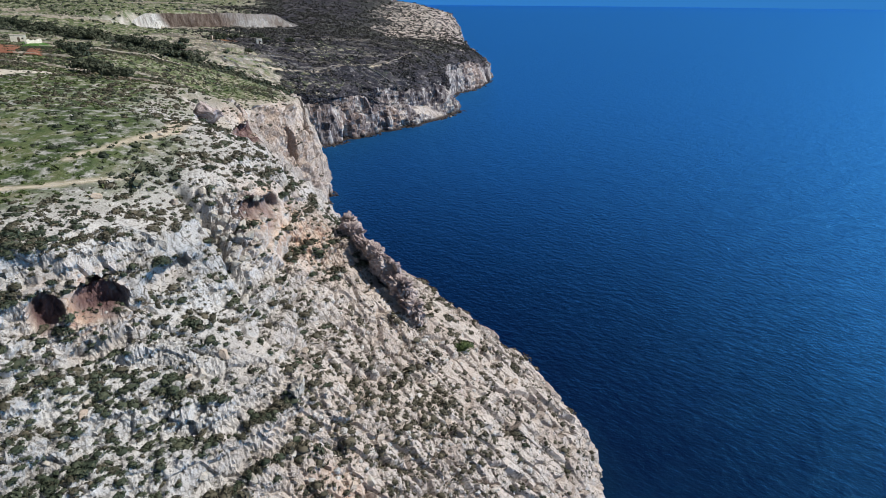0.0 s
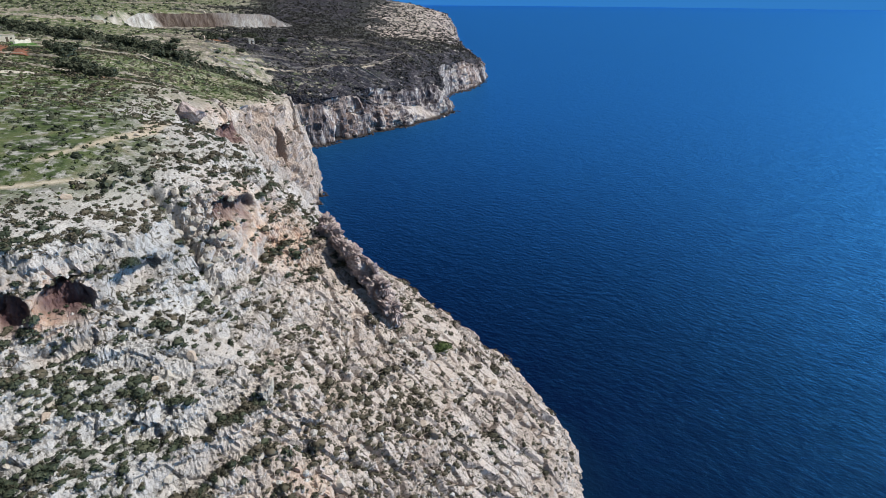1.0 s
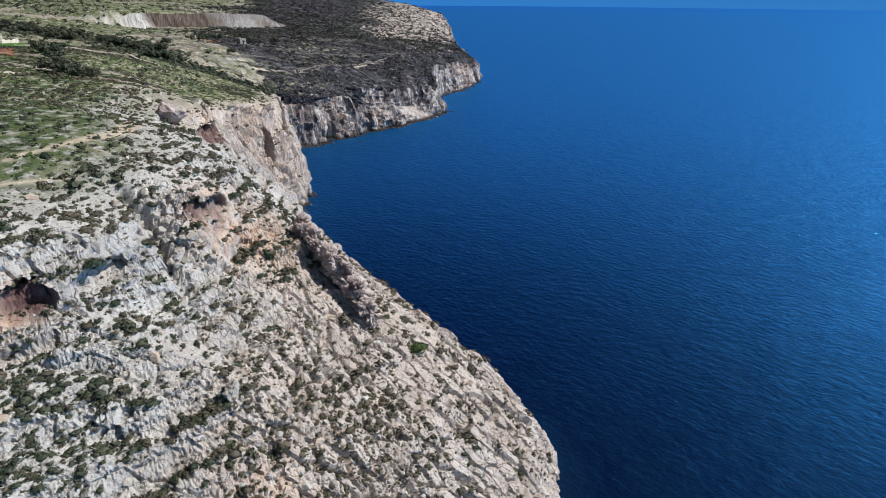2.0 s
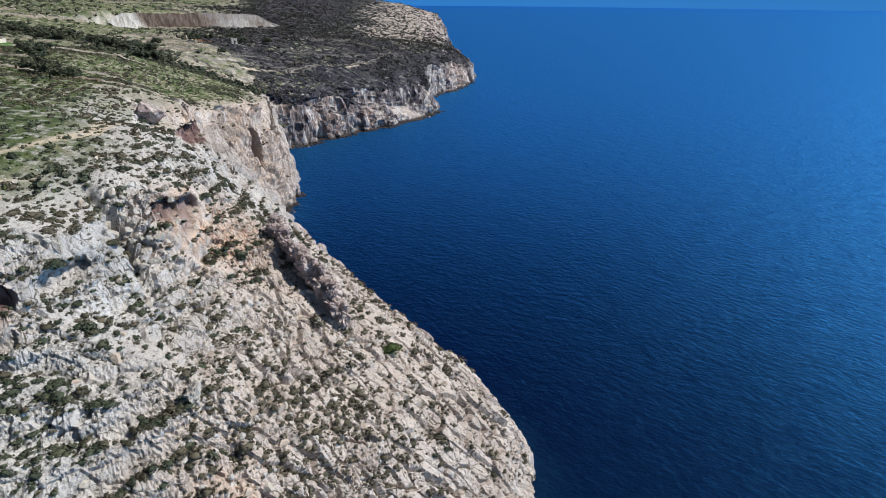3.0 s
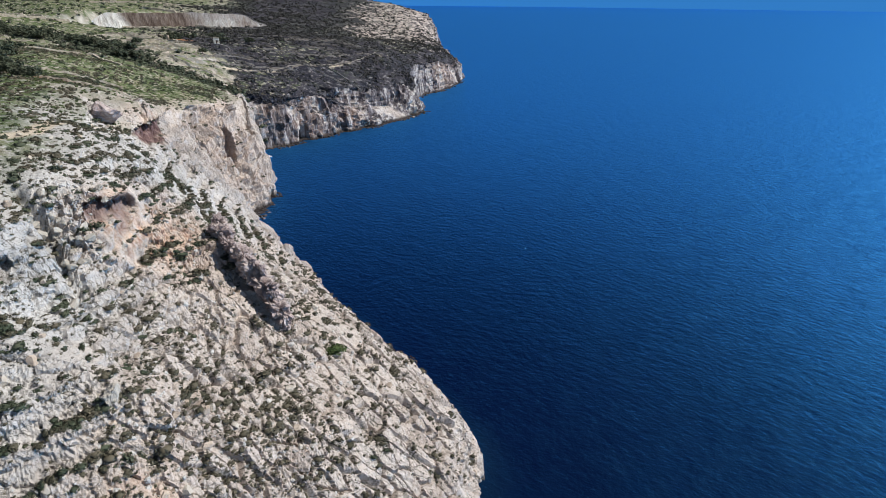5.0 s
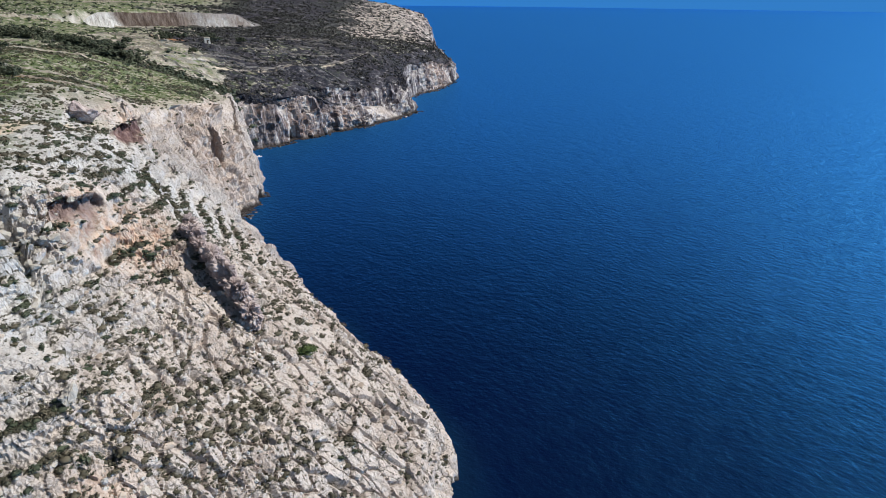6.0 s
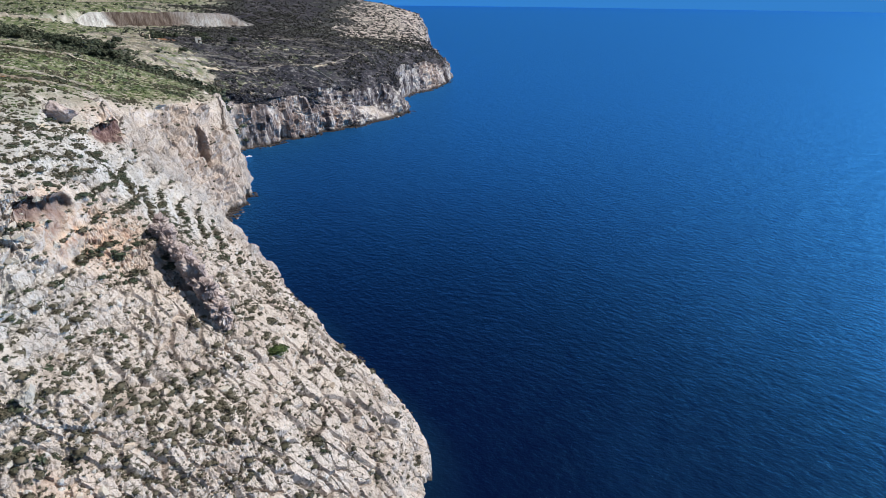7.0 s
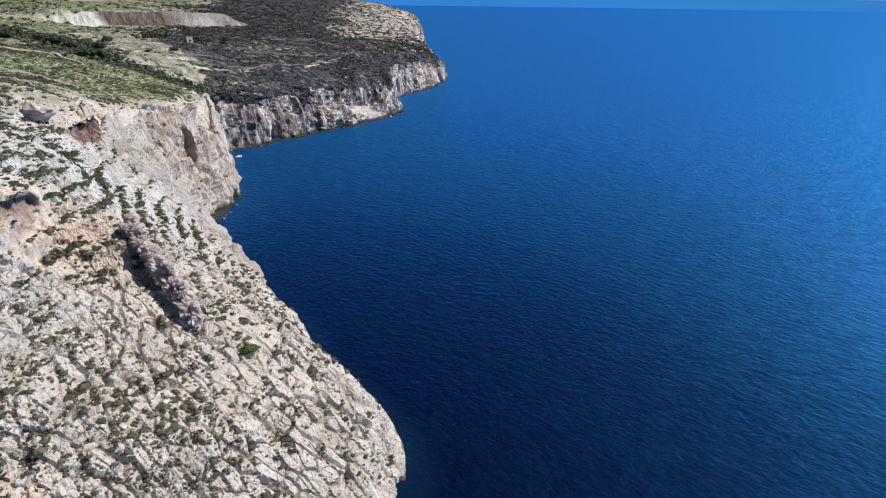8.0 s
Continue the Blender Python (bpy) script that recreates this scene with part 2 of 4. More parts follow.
def sea_material():
    k = Mat("deep_sea_water", 0.12)

    def waves(scale, detail, rough, long):
        """Noise drawn out along the crests."""
        m = k.t.nodes.new("ShaderNodeMapping")
        m.vector_type = "TEXTURE"
        m.inputs["Rotation"].default_value = (0, 0, radians(-48))
        m.inputs["Scale"].default_value = (long, 0.9, 1)
        k.link(k.coords(), m.inputs["Vector"])
        v = k.node("ShaderNodeTexNoise", Scale=scale, Detail=detail, Roughness=rough)
        k.link(m.outputs[0], v.inputs["Vector"])
        return v.outputs["Fac"]

    col = k.ramp(k.noise(0.006, 3), [(0.3, (0.0005, 0.0010, 0.013)), (0.7, (0.0008, 0.0014, 0.018))])
    col = k.mix(k.attr("shallow"), col, (0.003, 0.012, 0.030))
    n = k.bump(waves(0.16, 3, 0.5, 1.4), 0.6, 0.9)
    n = k.bump(waves(0.5, 4, 0.6, 1.2), 0.9, 0.30, n)
    n = k.bump(k.noise(2.6, 2, 0.5), 0.5, 0.03, n)
    body = k.t.nodes.new("ShaderNodeBsdfDiffuse")
    gloss = k.t.nodes.new("ShaderNodeBsdfGlossy")
    gloss.inputs["Color"].default_value = (0.075, 0.44, 1.0, 1)
    gloss.inputs["Roughness"].default_value = 0.50
    swell = k.t.nodes.new("ShaderNodeBsdfGlossy")
    swell.distribution = "BECKMANN"
    swell.inputs["Color"].default_value = (0.075, 0.44, 1.0, 1)
    swell.inputs["Roughness"].default_value = 0.64
    glint = k.t.nodes.new("ShaderNodeBsdfGlossy")
    glint.inputs["Color"].default_value = (0.075, 0.44, 1.0, 1)
    glint.inputs["Roughness"].default_value = 0.11
    surf = k.t.nodes.new("ShaderNodeMixShader")
    surf.inputs[0].default_value = 0.42
    top = k.t.nodes.new("ShaderNodeMixShader")
    top.inputs[0].default_value = 0.3
    edge = k.node("ShaderNodeFresnel", IOR=1.333)
    calm = k.bump(waves(0.12, 3, 0.5, 1.4), 0.5, 0.3)
    calm = k.bump(waves(0.5, 5, 0.68, 1.2), 0.9, 0.32, calm)
    share = k.math("MINIMUM", k.math("MULTIPLY", k.math("POWER", edge.outputs[0], 1.6), 8.6), 0.98)
    both = k.t.nodes.new("ShaderNodeMixShader")
    k.link(col, body.inputs["Color"])
    k.link(calm, edge.inputs["Normal"])
    k.link(n, gloss.inputs["Normal"])
    k.link(share, both.inputs[0])
    k.link(body.outputs[0], both.inputs[1])
    chop = k.bump(k.noise(1.3, 3, 0.6), 1.0, 0.5, n)
    k.link(chop, glint.inputs["Normal"])
    k.link(gloss.outputs[0], surf.inputs[1])
    k.link(n, swell.inputs["Normal"])
    k.link(swell.outputs[0], surf.inputs[2])
    k.link(surf.outputs[0], top.inputs[1])
    k.link(glint.outputs[0], top.inputs[2])
    k.link(top.outputs[0], both.inputs[2])
    k.link(both.outputs[0], k.t.nodes["Material Output"].inputs["Surface"])
    k.t.nodes.remove(k.b)
    return k.m


def leaf_material(name, dark, light, dry):
    k = Mat(name, 0.75, specular=0.25)
    g = k.t.nodes.new("ShaderNodeNewGeometry")
    col = k.ramp(g.outputs["Random Per Island"], [(0.0, dark), (0.6, light), (1.0, dry)])
    col = k.mix(k.grey(k.noise(0.08, 3), 0.42, 0.6, 0, 0.7), col, k.mix(0.5, col, dry))
    return k.done(col)


GROUND = ground_material()
SEA = sea_material()
SHRUB = leaf_material("garrigue_leaves", (0.040, 0.040, 0.026), (0.076, 0.072, 0.048), (0.130, 0.112, 0.080))
GREEN = leaf_material("dark_green_leaves", (0.026, 0.037, 0.023), (0.050, 0.065, 0.040), (0.085, 0.092, 0.058))
# leaves of the headland scrub, cloud shadow worked into their dark tones
GREY = leaf_material("grey_scrub_leaves", (0.018, 0.020, 0.018), (0.036, 0.037, 0.034), (0.075, 0.072, 0.066))
BRIGHT = leaf_material("fresh_green_leaves", (0.028, 0.050, 0.014), (0.055, 0.085, 0.024), (0.09, 0.11, 0.04))
STONE = limestone("grey_limestone", 0.9, 0.08)
# grey limestone with the gully's shade put into its tone
SHADED_STONE = limestone("shade_dark_limestone", 0.72)
STONE_WARM = limestone("ochre_limestone", 0.85, 0.35)


# ---------------------------------------------------------------- shape of the coast: cross-sections from the sea inland
SECTIONS = []


def section(y, *profile):
    """A cross-section at y: (x, height) from the waterline inland."""
    c = profile[0][0]
    SECTIONS.append((y, c, np.array([c - p[0] for p in profile]), np.array([p[1] for p in profile], float)))


section(20, (10, 0), (0, 6), (-10, 11), (-22, 19), (-34, 27), (-46, 36), (-60, 49), (-90, 55), (-200, 58))
section(43.5, (20, 0), (10, 8.5), (2, 17), (-5.4, 23.5), (-14, 29.5), (-22.3, 34.1), (-28.8, 37), (-36, 41), (-44, 47), (-56, 54), (-100, 57))
section(50, (23, 0), (12, 9.5), (3, 18.5), (-5.4, 27.7), (-12, 32.5), (-19.3, 37), (-26, 39.5), (-32, 41), (-38, 45), (-46, 52), (-60, 55.5), (-100, 58))
section(55, (25.5, 0), (15, 9.5), (7.5, 16.5), (3, 20.8), (-6, 30.8), (-8.1, 33.5), (-17, 38.5), (-23, 41), (-29, 43.8), (-33.9, 48.5), (-37.7, 52), (-46, 54.5), (-100, 58))
section(61.5, (28, 0), (17.3, 11.5), (11.6, 17), (5.4, 22.5), (-5.1, 29), (-13, 35), (-20, 40.5), (-26, 44), (-27.6, 46.5), (-28.5, 50.5), (-33, 52.2), (-41, 53.5), (-100, 58))
section(69.3, (30.2, 0), (26.6, 6.5), (24.4, 9.5), (17.3, 15), (9.5, 21), (1.5, 25.6), (-5, 30), (-13, 36), (-21.2, 43.5), (-25.5, 48), (-27.5, 50.3), (-40, 53.5), (-100, 58.5))
section(78, (31.3, 0), (30.4, 3.5), (25.8, 11.0), (18.3, 16.8), (5.5, 24.6), (-4.8, 32), (-10.6, 36.5), (-19, 41.5), (-20.3, 46), (-21.3, 50.2), (-29.3, 53.5), (-45, 56), (-100, 59))
section(86, (30.4, 0), (28, 5), (19.8, 15.0), (10.4, 22.6), (0, 28), (-4.8, 33), (-11.3, 40), (-17.5, 44), (-21.5, 49), (-29, 54.2), (-42, 56.2), (-100, 59.5))
section(97, (23.4, 0), (20.4, 6), (10.2, 17.5), (0.9, 26), (-8, 33), (-16, 40), (-22, 47), (-26, 51.5), (-33, 55), (-45, 56.6), (-100, 60))
section(115, (10, 0), (7, 5), (-5, 17.5), (-17, 28.5), (-25.5, 37), (-31, 44), (-38, 50), (-45, 52.6), (-56, 56), (-100, 61))
section(127, (5, 0), (1.5, 6), (-10.5, 18.5), (-24, 31), (-31, 38), (-35, 43), (-40, 47), (-46.3, 50), (-49.5, 53.8), (-60, 56.3), (-110, 60.5))
section(139, (-5, 0), (-8.5, 6), (-19.5, 19.5), (-31, 33), (-36.8, 39.6), (-40.3, 43.5), (-42.3, 49.2), (-44.5, 52.5), (-53.6, 55.6), (-63.5, 57), (-80, 58.2), (-110, 61))
section(160, (-20.2, 0), (-23.2, 7), (-35.5, 23), (-45, 35), (-51, 44), (-57, 49), (-70, 53), (-100, 58), (-150, 62))
section(185, (-36, 0), (-39.5, 9), (-47, 22), (-52, 34), (-60, 43), (-75, 50), (-110, 56), (-160, 60))
section(206, (-41, 0), (-44, 8), (-50, 18), (-56, 31), (-60.5, 40), (-80, 46), (-105, 55), (-160, 60), (-250, 66))
section(226, (-38.2, 0), (-43.5, 13), (-49.6, 27), (-54, 36), (-57, 38.5), (-81, 45), (-104, 54), (-119, 56), (-200, 60))
section(247, (-49, 0), (-50.5, 18), (-52, 30), (-53.5, 36), (-83, 42), (-95, 48), (-130, 55), (-200, 60))
section(270, (-60, 0), (-61, 16), (-63, 31), (-68, 36), (-83, 41), (-120, 52), (-200, 58))
section(300, (-67.5, 0), (-69, 14), (-71, 25), (-76, 31), (-100, 41), (-150, 50), (-220, 58))
section(320, (-50.5, 0), (-53, 12), (-54.5, 21), (-60, 26), (-81.5, 33.5), (-103, 45.5), (-160, 51), (-250, 60))
section(343, (-32, 0), (-35, 12), (-39.5, 23), (-46, 27), (-75, 37), (-104, 47), (-143, 50), (-200, 55), (-260, 62))
section(366, (-10.5, 0), (-16, 7), (-22.6, 14), (-28, 24), (-48, 35.5), (-75, 38.5), (-105, 48), (-200, 55), (-260, 62))
section(395, (9, 0), (-3.6, 8.5), (-6.5, 18), (-14, 24), (-25, 29), (-42, 34.5), (-79, 44), (-105, 48.5), (-143, 50.5), (-210, 56), (-260, 62))
section(412, (19, 0), (13, 9), (6, 20), (-8, 28), (-30, 34), (-79, 46), (-150, 50), (-210, 56.5), (-260, 63))
section(450, (15, 0), (13, 12), (10.6, 23), (2, 31), (-6.1, 36.4), (-40, 42), (-80, 47), (-140, 49), (-195, 51), (-225, 56), (-300, 62))
section(490, (19, 0), (17, 12), (13, 24), (0, 32), (-40, 42), (-90, 47), (-150, 49), (-200, 54), (-300, 63))
section(520, (36, 0), (33, 12), (27, 24), (18, 29), (0, 35), (-60, 43), (-150, 49), (-220, 56), (-320, 64))
section(555, (50, 0), (47.5, 10), (42, 19), (31, 28), (0, 36), (-60, 43), (-134, 49), (-230, 56), (-340, 65))
section(590, (57, 0), (55, 10), (50.5, 19), (38, 27), (6, 34), (-48, 36), (-95, 47), (-200, 55), (-340, 66))
section(630, (54, 0), (50, 11), (44.5, 21), (29, 29), (-40, 36), (-89, 46), (-110, 55), (-350, 72))
section(690, (44, 0), (41.5, 15), (37, 26), (20, 33), (-32, 41), (-90, 52), (-350, 76))
section(750, (38, 0), (36.5, 18), (33, 30), (22, 37), (-10, 49), (-70, 60), (-350, 80))
section(800, (38, 0), (37, 22), (35, 38), (26, 47), (-8, 58), (-70, 67), (-350, 83))
section(840, (36, 0), (35.5, 22), (33, 40), (24, 53), (-22, 65), (-75, 71), (-350, 86))
section(920, (10, 0), (5, 25), (-10, 45), (-80, 68), (-350, 88))
section(1040, (-60, 0), (-70, 25), (-90, 45), (-150, 66), (-420, 90))
section(1250, (-200, 0), (-215, 25), (-240, 45), (-300, 66), (-560, 90))

SY = np.array([s[0] for s in SECTIONS], float)
SC = np.array([s[1] for s in SECTIONS], float)


def blend(y):
    k = np.clip(np.searchsorted(SY, y) - 1, 0, len(SY) - 2)
    t = np.clip((y - SY[k]) / (SY[k + 1] - SY[k]), 0, 1)
    return k, t


def coast(y):
    """x of the waterline, a smooth curve through the sections."""
    k, t = blend(y)
    slope = np.gradient(SC, SY)
    h = SY[k + 1] - SY[k]
    a = 2 * t ** 3 - 3 * t ** 2 + 1
    b = t ** 3 - 2 * t ** 2 + t
    return a * SC[k] + b * h * slope[k] + (1 - a) * SC[k + 1] + (t ** 3 - t ** 2) * h * slope[k + 1]


def rise(s, d):
    z = np.interp(d, s[2], s[3])
    beyond = np.maximum(d - s[2][-1], 0)
    z = z + np.minimum(beyond * 0.035, 26)
    return np.where(d < 0, d * 1.6, z)


def height(y, d):
    k, t = blend(y)
    z = np.zeros_like(y)
    t = t * t * (3 - 2 * t) * 0.5 + t * 0.5
    for n in range(len(SECTIONS) - 1):
        m = k == n
        if m.any():
            z[m] = rise(SECTIONS[n], d[m]) * (1 - t[m]) + rise(SECTIONS[n + 1], d[m]) * t[m]
    return z


# rows along the coast and columns inland, closest where the camera flies
rows_y = [24.0]
while rows_y[-1] < 1230:
    rows_y.append(rows_y[-1] + 0.2 * max(1.0, rows_y[-1] / 92) ** 1.28)
cols_d = [-14.0, -9.0, -6.0, -4.0, -2.5, -1.4, -0.7, -0.3]
cols_d += list(np.arange(0, 63, 0.2))
step = 0.2
while cols_d[-1] < 900:
    step *= 1.043
    cols_d.append(cols_d[-1] + step)
NR, NC = len(rows_y), len(cols_d)
GY, GD = np.meshgrid(np.array(rows_y), np.array(cols_d), indexing="ij")
fy, fd = GY.ravel(), GD.ravel()
fx = coast(fy) - fd
fz = height(fy, fd)
P = np.stack([fx, fy, fz], 1)


def grid_normals(p):
    g = p.reshape(NR, NC, 3)
    n = np.cross(np.gradient(g, axis=1), np.gradient(g, axis=0))
    n /= np.linalg.norm(n, axis=2, keepdims=True) + 1e-9
    n *= np.where(n[..., 2:3] < 0, -1, 1)
    return n.reshape(-1, 3)


N0 = grid_normals(P)
steep = 1 - N0[:, 2]
dry = smooth(-0.5, 2.0, fz)
near = 1 - smooth(105, 150, fy)
far = smooth(190, 260, fy)
# the left flank steps down in level ledges, the seaward flank lies in long slabs
flank = smooth(-22, -4, fx) * near
rocky = np.clip(smooth(0.09, 0.2, steep), 0, 1)
warp = np.stack([fbm(P * 0.11, 3, 3), fbm(P * 0.11 + 40, 3, 4), fbm(P * 0.11 + 80, 3, 5)], 1)

# broad swells
P[:, 2] += dry * (0.35 + 0.65 * rocky) * 1.1 * fbm(P * np.array([0.06, 0.06, 0.02]), 4, 11) * smooth(0, 4, fz)
# ledges
led = (1 - flank) * rocky * smooth(0.5, 5, fz) * (1 - far * 0.6)
hstep = 3.4
ph = (P[:, 2] + 1.5 * warp[:, 0] + 0.05 * fy) / hstep
saw = ph - np.floor(ph)
P[:, 2] += led * hstep * (0.95 - 0.45 * smooth(41, 45, fz)) * (smooth(0.3, 0.95, saw) - saw)
N1 = grid_normals(P)
# slabs: long blocks parted by cracks that run down the seaward flank
q = P + 0.75 * warp + 0.13 * np.stack([fbm(P * 0.9, 3, 7), fbm(P * 0.9, 3, 8), fbm(P * 0.9, 3, 9)], 1)
along = q @ np.array([0.72, -0.62, -0.3])
across = q @ np.array([0.62, 0.72, 0.25])
gap, cell, lean = blocks(np.stack([along / 4.6, across / 2.0, np.zeros(len(P))], 1), 21, flank > 0)
crack = 1 - smooth(0.015, 0.10, gap)
relief = flank * rocky * (0.75 * (cell - 0.5) + 1.25 * lean - 0.8 * crack)
# blocks of the ledges
gap, cell, lean = blocks(q * np.array([0.34, 0.34, 0.42]), 31, (far < 1) & (rocky > 0))
crack2 = 1 - smooth(0.02, 0.12, gap)
relief += (1 - flank) * rocky * (1 - far) * (0.55 * (cell - 0.5) + 0.9 * lean - 0.5 * crack2)
gap, cell, lean = blocks(q * np.array([0.85, 0.85, 1.0]), 41, near > 0)
crack3 = 1 - smooth(0.03, 0.17, gap)
bare = smooth(0.02, 0.2, fbm(P * 0.055, 3, 87)) * flank
small = smooth(-0.15, 0.35, fbm(P * 0.14, 3, 45)) * (1 - 0.8 * bare)
relief += near * (0.25 + 0.75 * rocky) * (0.35 + 0.65 * small) * (0.6 + 0.1 * flank) * (0.30 * (cell - 0.5) + 0.5 * lean - 0.3 * crack3)
gap, cell, lean = blocks(q * 2.1, 47, near > 0)
relief += (1 - 0.6 * bare) * near * (0.25 + 0.75 * rocky) * (0.10 * (cell - 0.5) + 0.19 * lean) + near * rocky * 0.06 * fbm(P * 1.7, 3, 48, 0.6)
relief += (0.25 + 0.75 * rocky) * (0.32 + 0.18 * far) * fbm(P * 0.45, 4, 51, 0.6)
# fluted cliffs
wall = smooth(0.2, 0.45, steep) * (1 - near)
relief += wall * (3.6 * ridged(np.stack([P[:, 0] * 0.085, P[:, 1] * 0.085, P[:, 2] * 0.022], 1) + 0.2 * warp, 4, 61) - 1.6)
relief += wall * 1.9 * ridged(P * np.array([0.26, 0.26, 0.06]) + 0.3 * warp, 3, 64) + wall * 1.0 * fbm(P * np.array([0.28, 0.28, 0.2]), 4, 66, 0.6)
gap, cell, lean = blocks(P * np.array([0.20, 0.20, 0.045]) + 0.35 * warp, 71, wall > 0)
relief += wall * (2.2 * (cell - 0.5) + 2.0 * lean - 1.0 * (1 - smooth(0.02, 0.12, gap)))
rubble = np.exp(-((fx + 24.5) ** 2 + (fy - 72.0) ** 2) / 3.6 ** 2)
gap, cell, lean = blocks(q * 0.6, 93, rubble > 0.02)
relief += rubble * (1.3 * (cell - 0.5) + 1.0 * lean - 0.9 * (1 - smooth(0.02, 0.14, gap)))
face_on = smooth(0.30, 0.55, steep) * near
P += N1 * (relief * dry * (1 - 0.3 * face_on))[:, None]
P += N1 * (face_on * dry * (0.7 * ridged(P * np.array([0.3, 0.3, 0.22]), 4, 95) - 0.3 + 0.45 * fbm(P * 0.9, 4, 96, 0.65) + 0.55 * ridged(P * np.array([0.07, 0.07, 0.75]) + 0.3 * warp, 2, 97)))[:, None]


def seg_dist(p, a, b):
    """Distance in plan from the points p to the line from a to b, and how far along it."""
    a, b = np.array(a, float), np.array(b, float)
    t = np.clip(((p[:, :2] - a) @ (b - a)) / ((b - a) @ (b - a)), 0, 1)
    return np.hypot(*(p[:, :2] - a - t[:, None] * (b - a)).T), t


def hollow(c, into, wide, high, deep):
    """A cave: pushes the face round c inward, in the direction into (degrees from +x)."""
    global P
    v = np.array([math.cos(radians(into)), math.sin(radians(into)), 0])
    u = np.array([-v[1], v[0], 0])
    r = P - np.array(c)
    ragged = 0.35 * fbm(P * 0.7, 3, int(abs(c[0])) + 3)
    e = ((r @ u) / wide) ** 2 + (r[:, 2] / high) ** 2 + ragged
    inside = np.sqrt(np.clip(1.4 * (1 - e), 0, 1)) * (np.abs(r @ v) < deep * 2.2 + 2)
    P += v * (inside * deep)[:, None]
    return inside


# ledge of white cut stone behind the old quarry floor
ql = np.array([0.60, 0.80])
qa = (P[:, :2] - np.array([-212.0, 446.0])) @ ql
qs = (P[:, :2] - np.array([-212.0, 446.0])) @ np.array([-ql[1], ql[0]]) + 4 * warp[:, 1] + 1.5 * fbm(P * np.array([0.12, 0.12, 0]), 3, 91)
band = smooth(-40, 0, qa) * (1 - smooth(128, 160, qa))
P[:, 2] += band * 9.5 * smooth(-1.0, 7.0, qs) * (1 - 0.8 * smooth(60, 130, qs))
cut = band * smooth(-3.5, -1.5, qs) * (1 - smooth(2.5, 4.5, qs))

# crevice that parts the upper ledge
for a, b in (((-31.5, 74.0), (-27.8, 71.3)), ((-27.8, 71.3), (-25.4, 69.5)), ((-25.4, 69.5), (-21.5, 65.5))):
    dist, t = seg_dist(P, a, b)
    P[:, 2] -= 1.6 * np.exp(-(dist / 0.7) ** 2) + 0.5 * np.exp(-(dist / 2.2) ** 2)

# caves
caves = np.zeros(len(P))
dens = np.zeros(len(P))
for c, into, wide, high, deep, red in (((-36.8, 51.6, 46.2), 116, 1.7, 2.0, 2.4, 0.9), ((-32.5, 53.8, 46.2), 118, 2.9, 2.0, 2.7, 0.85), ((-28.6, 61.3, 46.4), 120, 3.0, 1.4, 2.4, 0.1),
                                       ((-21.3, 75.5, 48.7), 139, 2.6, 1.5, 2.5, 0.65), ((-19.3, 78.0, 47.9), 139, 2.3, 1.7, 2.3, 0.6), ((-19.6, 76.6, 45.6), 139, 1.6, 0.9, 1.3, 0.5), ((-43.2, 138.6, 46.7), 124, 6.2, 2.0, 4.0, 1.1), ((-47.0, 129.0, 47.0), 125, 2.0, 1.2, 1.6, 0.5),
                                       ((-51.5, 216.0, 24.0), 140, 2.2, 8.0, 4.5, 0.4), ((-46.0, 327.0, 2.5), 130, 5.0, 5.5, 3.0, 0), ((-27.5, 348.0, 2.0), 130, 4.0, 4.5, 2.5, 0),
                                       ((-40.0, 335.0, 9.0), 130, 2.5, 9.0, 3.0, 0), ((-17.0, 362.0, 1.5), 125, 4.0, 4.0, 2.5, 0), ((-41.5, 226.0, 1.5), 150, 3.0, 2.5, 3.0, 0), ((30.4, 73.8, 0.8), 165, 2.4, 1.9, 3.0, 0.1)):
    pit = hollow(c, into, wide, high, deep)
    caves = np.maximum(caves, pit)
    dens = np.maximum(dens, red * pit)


def sheet(name, p, nr, nc, material):
    """A grid of points as one smooth mesh."""
    idx = np.arange(nr * nc, dtype=np.int32).reshape(nr, nc)
    q4 = np.stack([idx[:-1, :-1], idx[1:, :-1], idx[1:, 1:], idx[:-1, 1:]], -1).reshape(-1, 4)
    return mesh_from(name, p, q4, material)


def mesh_from(name, verts, faces, material, flat=False):
    me = bpy.data.meshes.new(name)
    n = faces.shape[1]
    me.vertices.add(len(verts))
    me.vertices.foreach_set("co", np.ascontiguousarray(verts, np.float32).ravel())
    me.loops.add(faces.size)
    me.loops.foreach_set("vertex_index", np.ascontiguousarray(faces, np.int32).ravel())
    me.polygons.add(len(faces))
    me.polygons.foreach_set("loop_start", np.arange(0, faces.size, n, dtype=np.int32))
    me.update(calc_edges=True)
    me.polygons.foreach_set("use_smooth", np.full(len(faces), not flat, bool))
    me.materials.append(material)
    return new(name, me)


def give(ob, name, values):
    a = ob.data.attributes.new(name, "FLOAT", "POINT")
    a.data.foreach_set("value", np.ascontiguousarray(np.clip(values, 0, 1), np.float32))


# stepped fields of the valley and low terraces under the scrub
dist, t = seg_dist(P, (-150, 372), (-98, 318))
fields = 1 - smooth(11, 22, dist + 6 * warp[:, 2])
rows_ph = (0.96 * P[:, 1] - 0.28 * P[:, 0] + 7 * warp[:, 0]) / 6.0
rows_saw = rows_ph - np.floor(rows_ph)
rows_field = rows_saw
P[:, 2] += fields * 1.7 * (smooth(0, 0.2, rows_saw) - rows_saw)
low = smooth(300, 325, fy) * (1 - smooth(560, 640, fy)) * smooth(0.85, 0.94, N0[:, 2]) * (1 - fields)
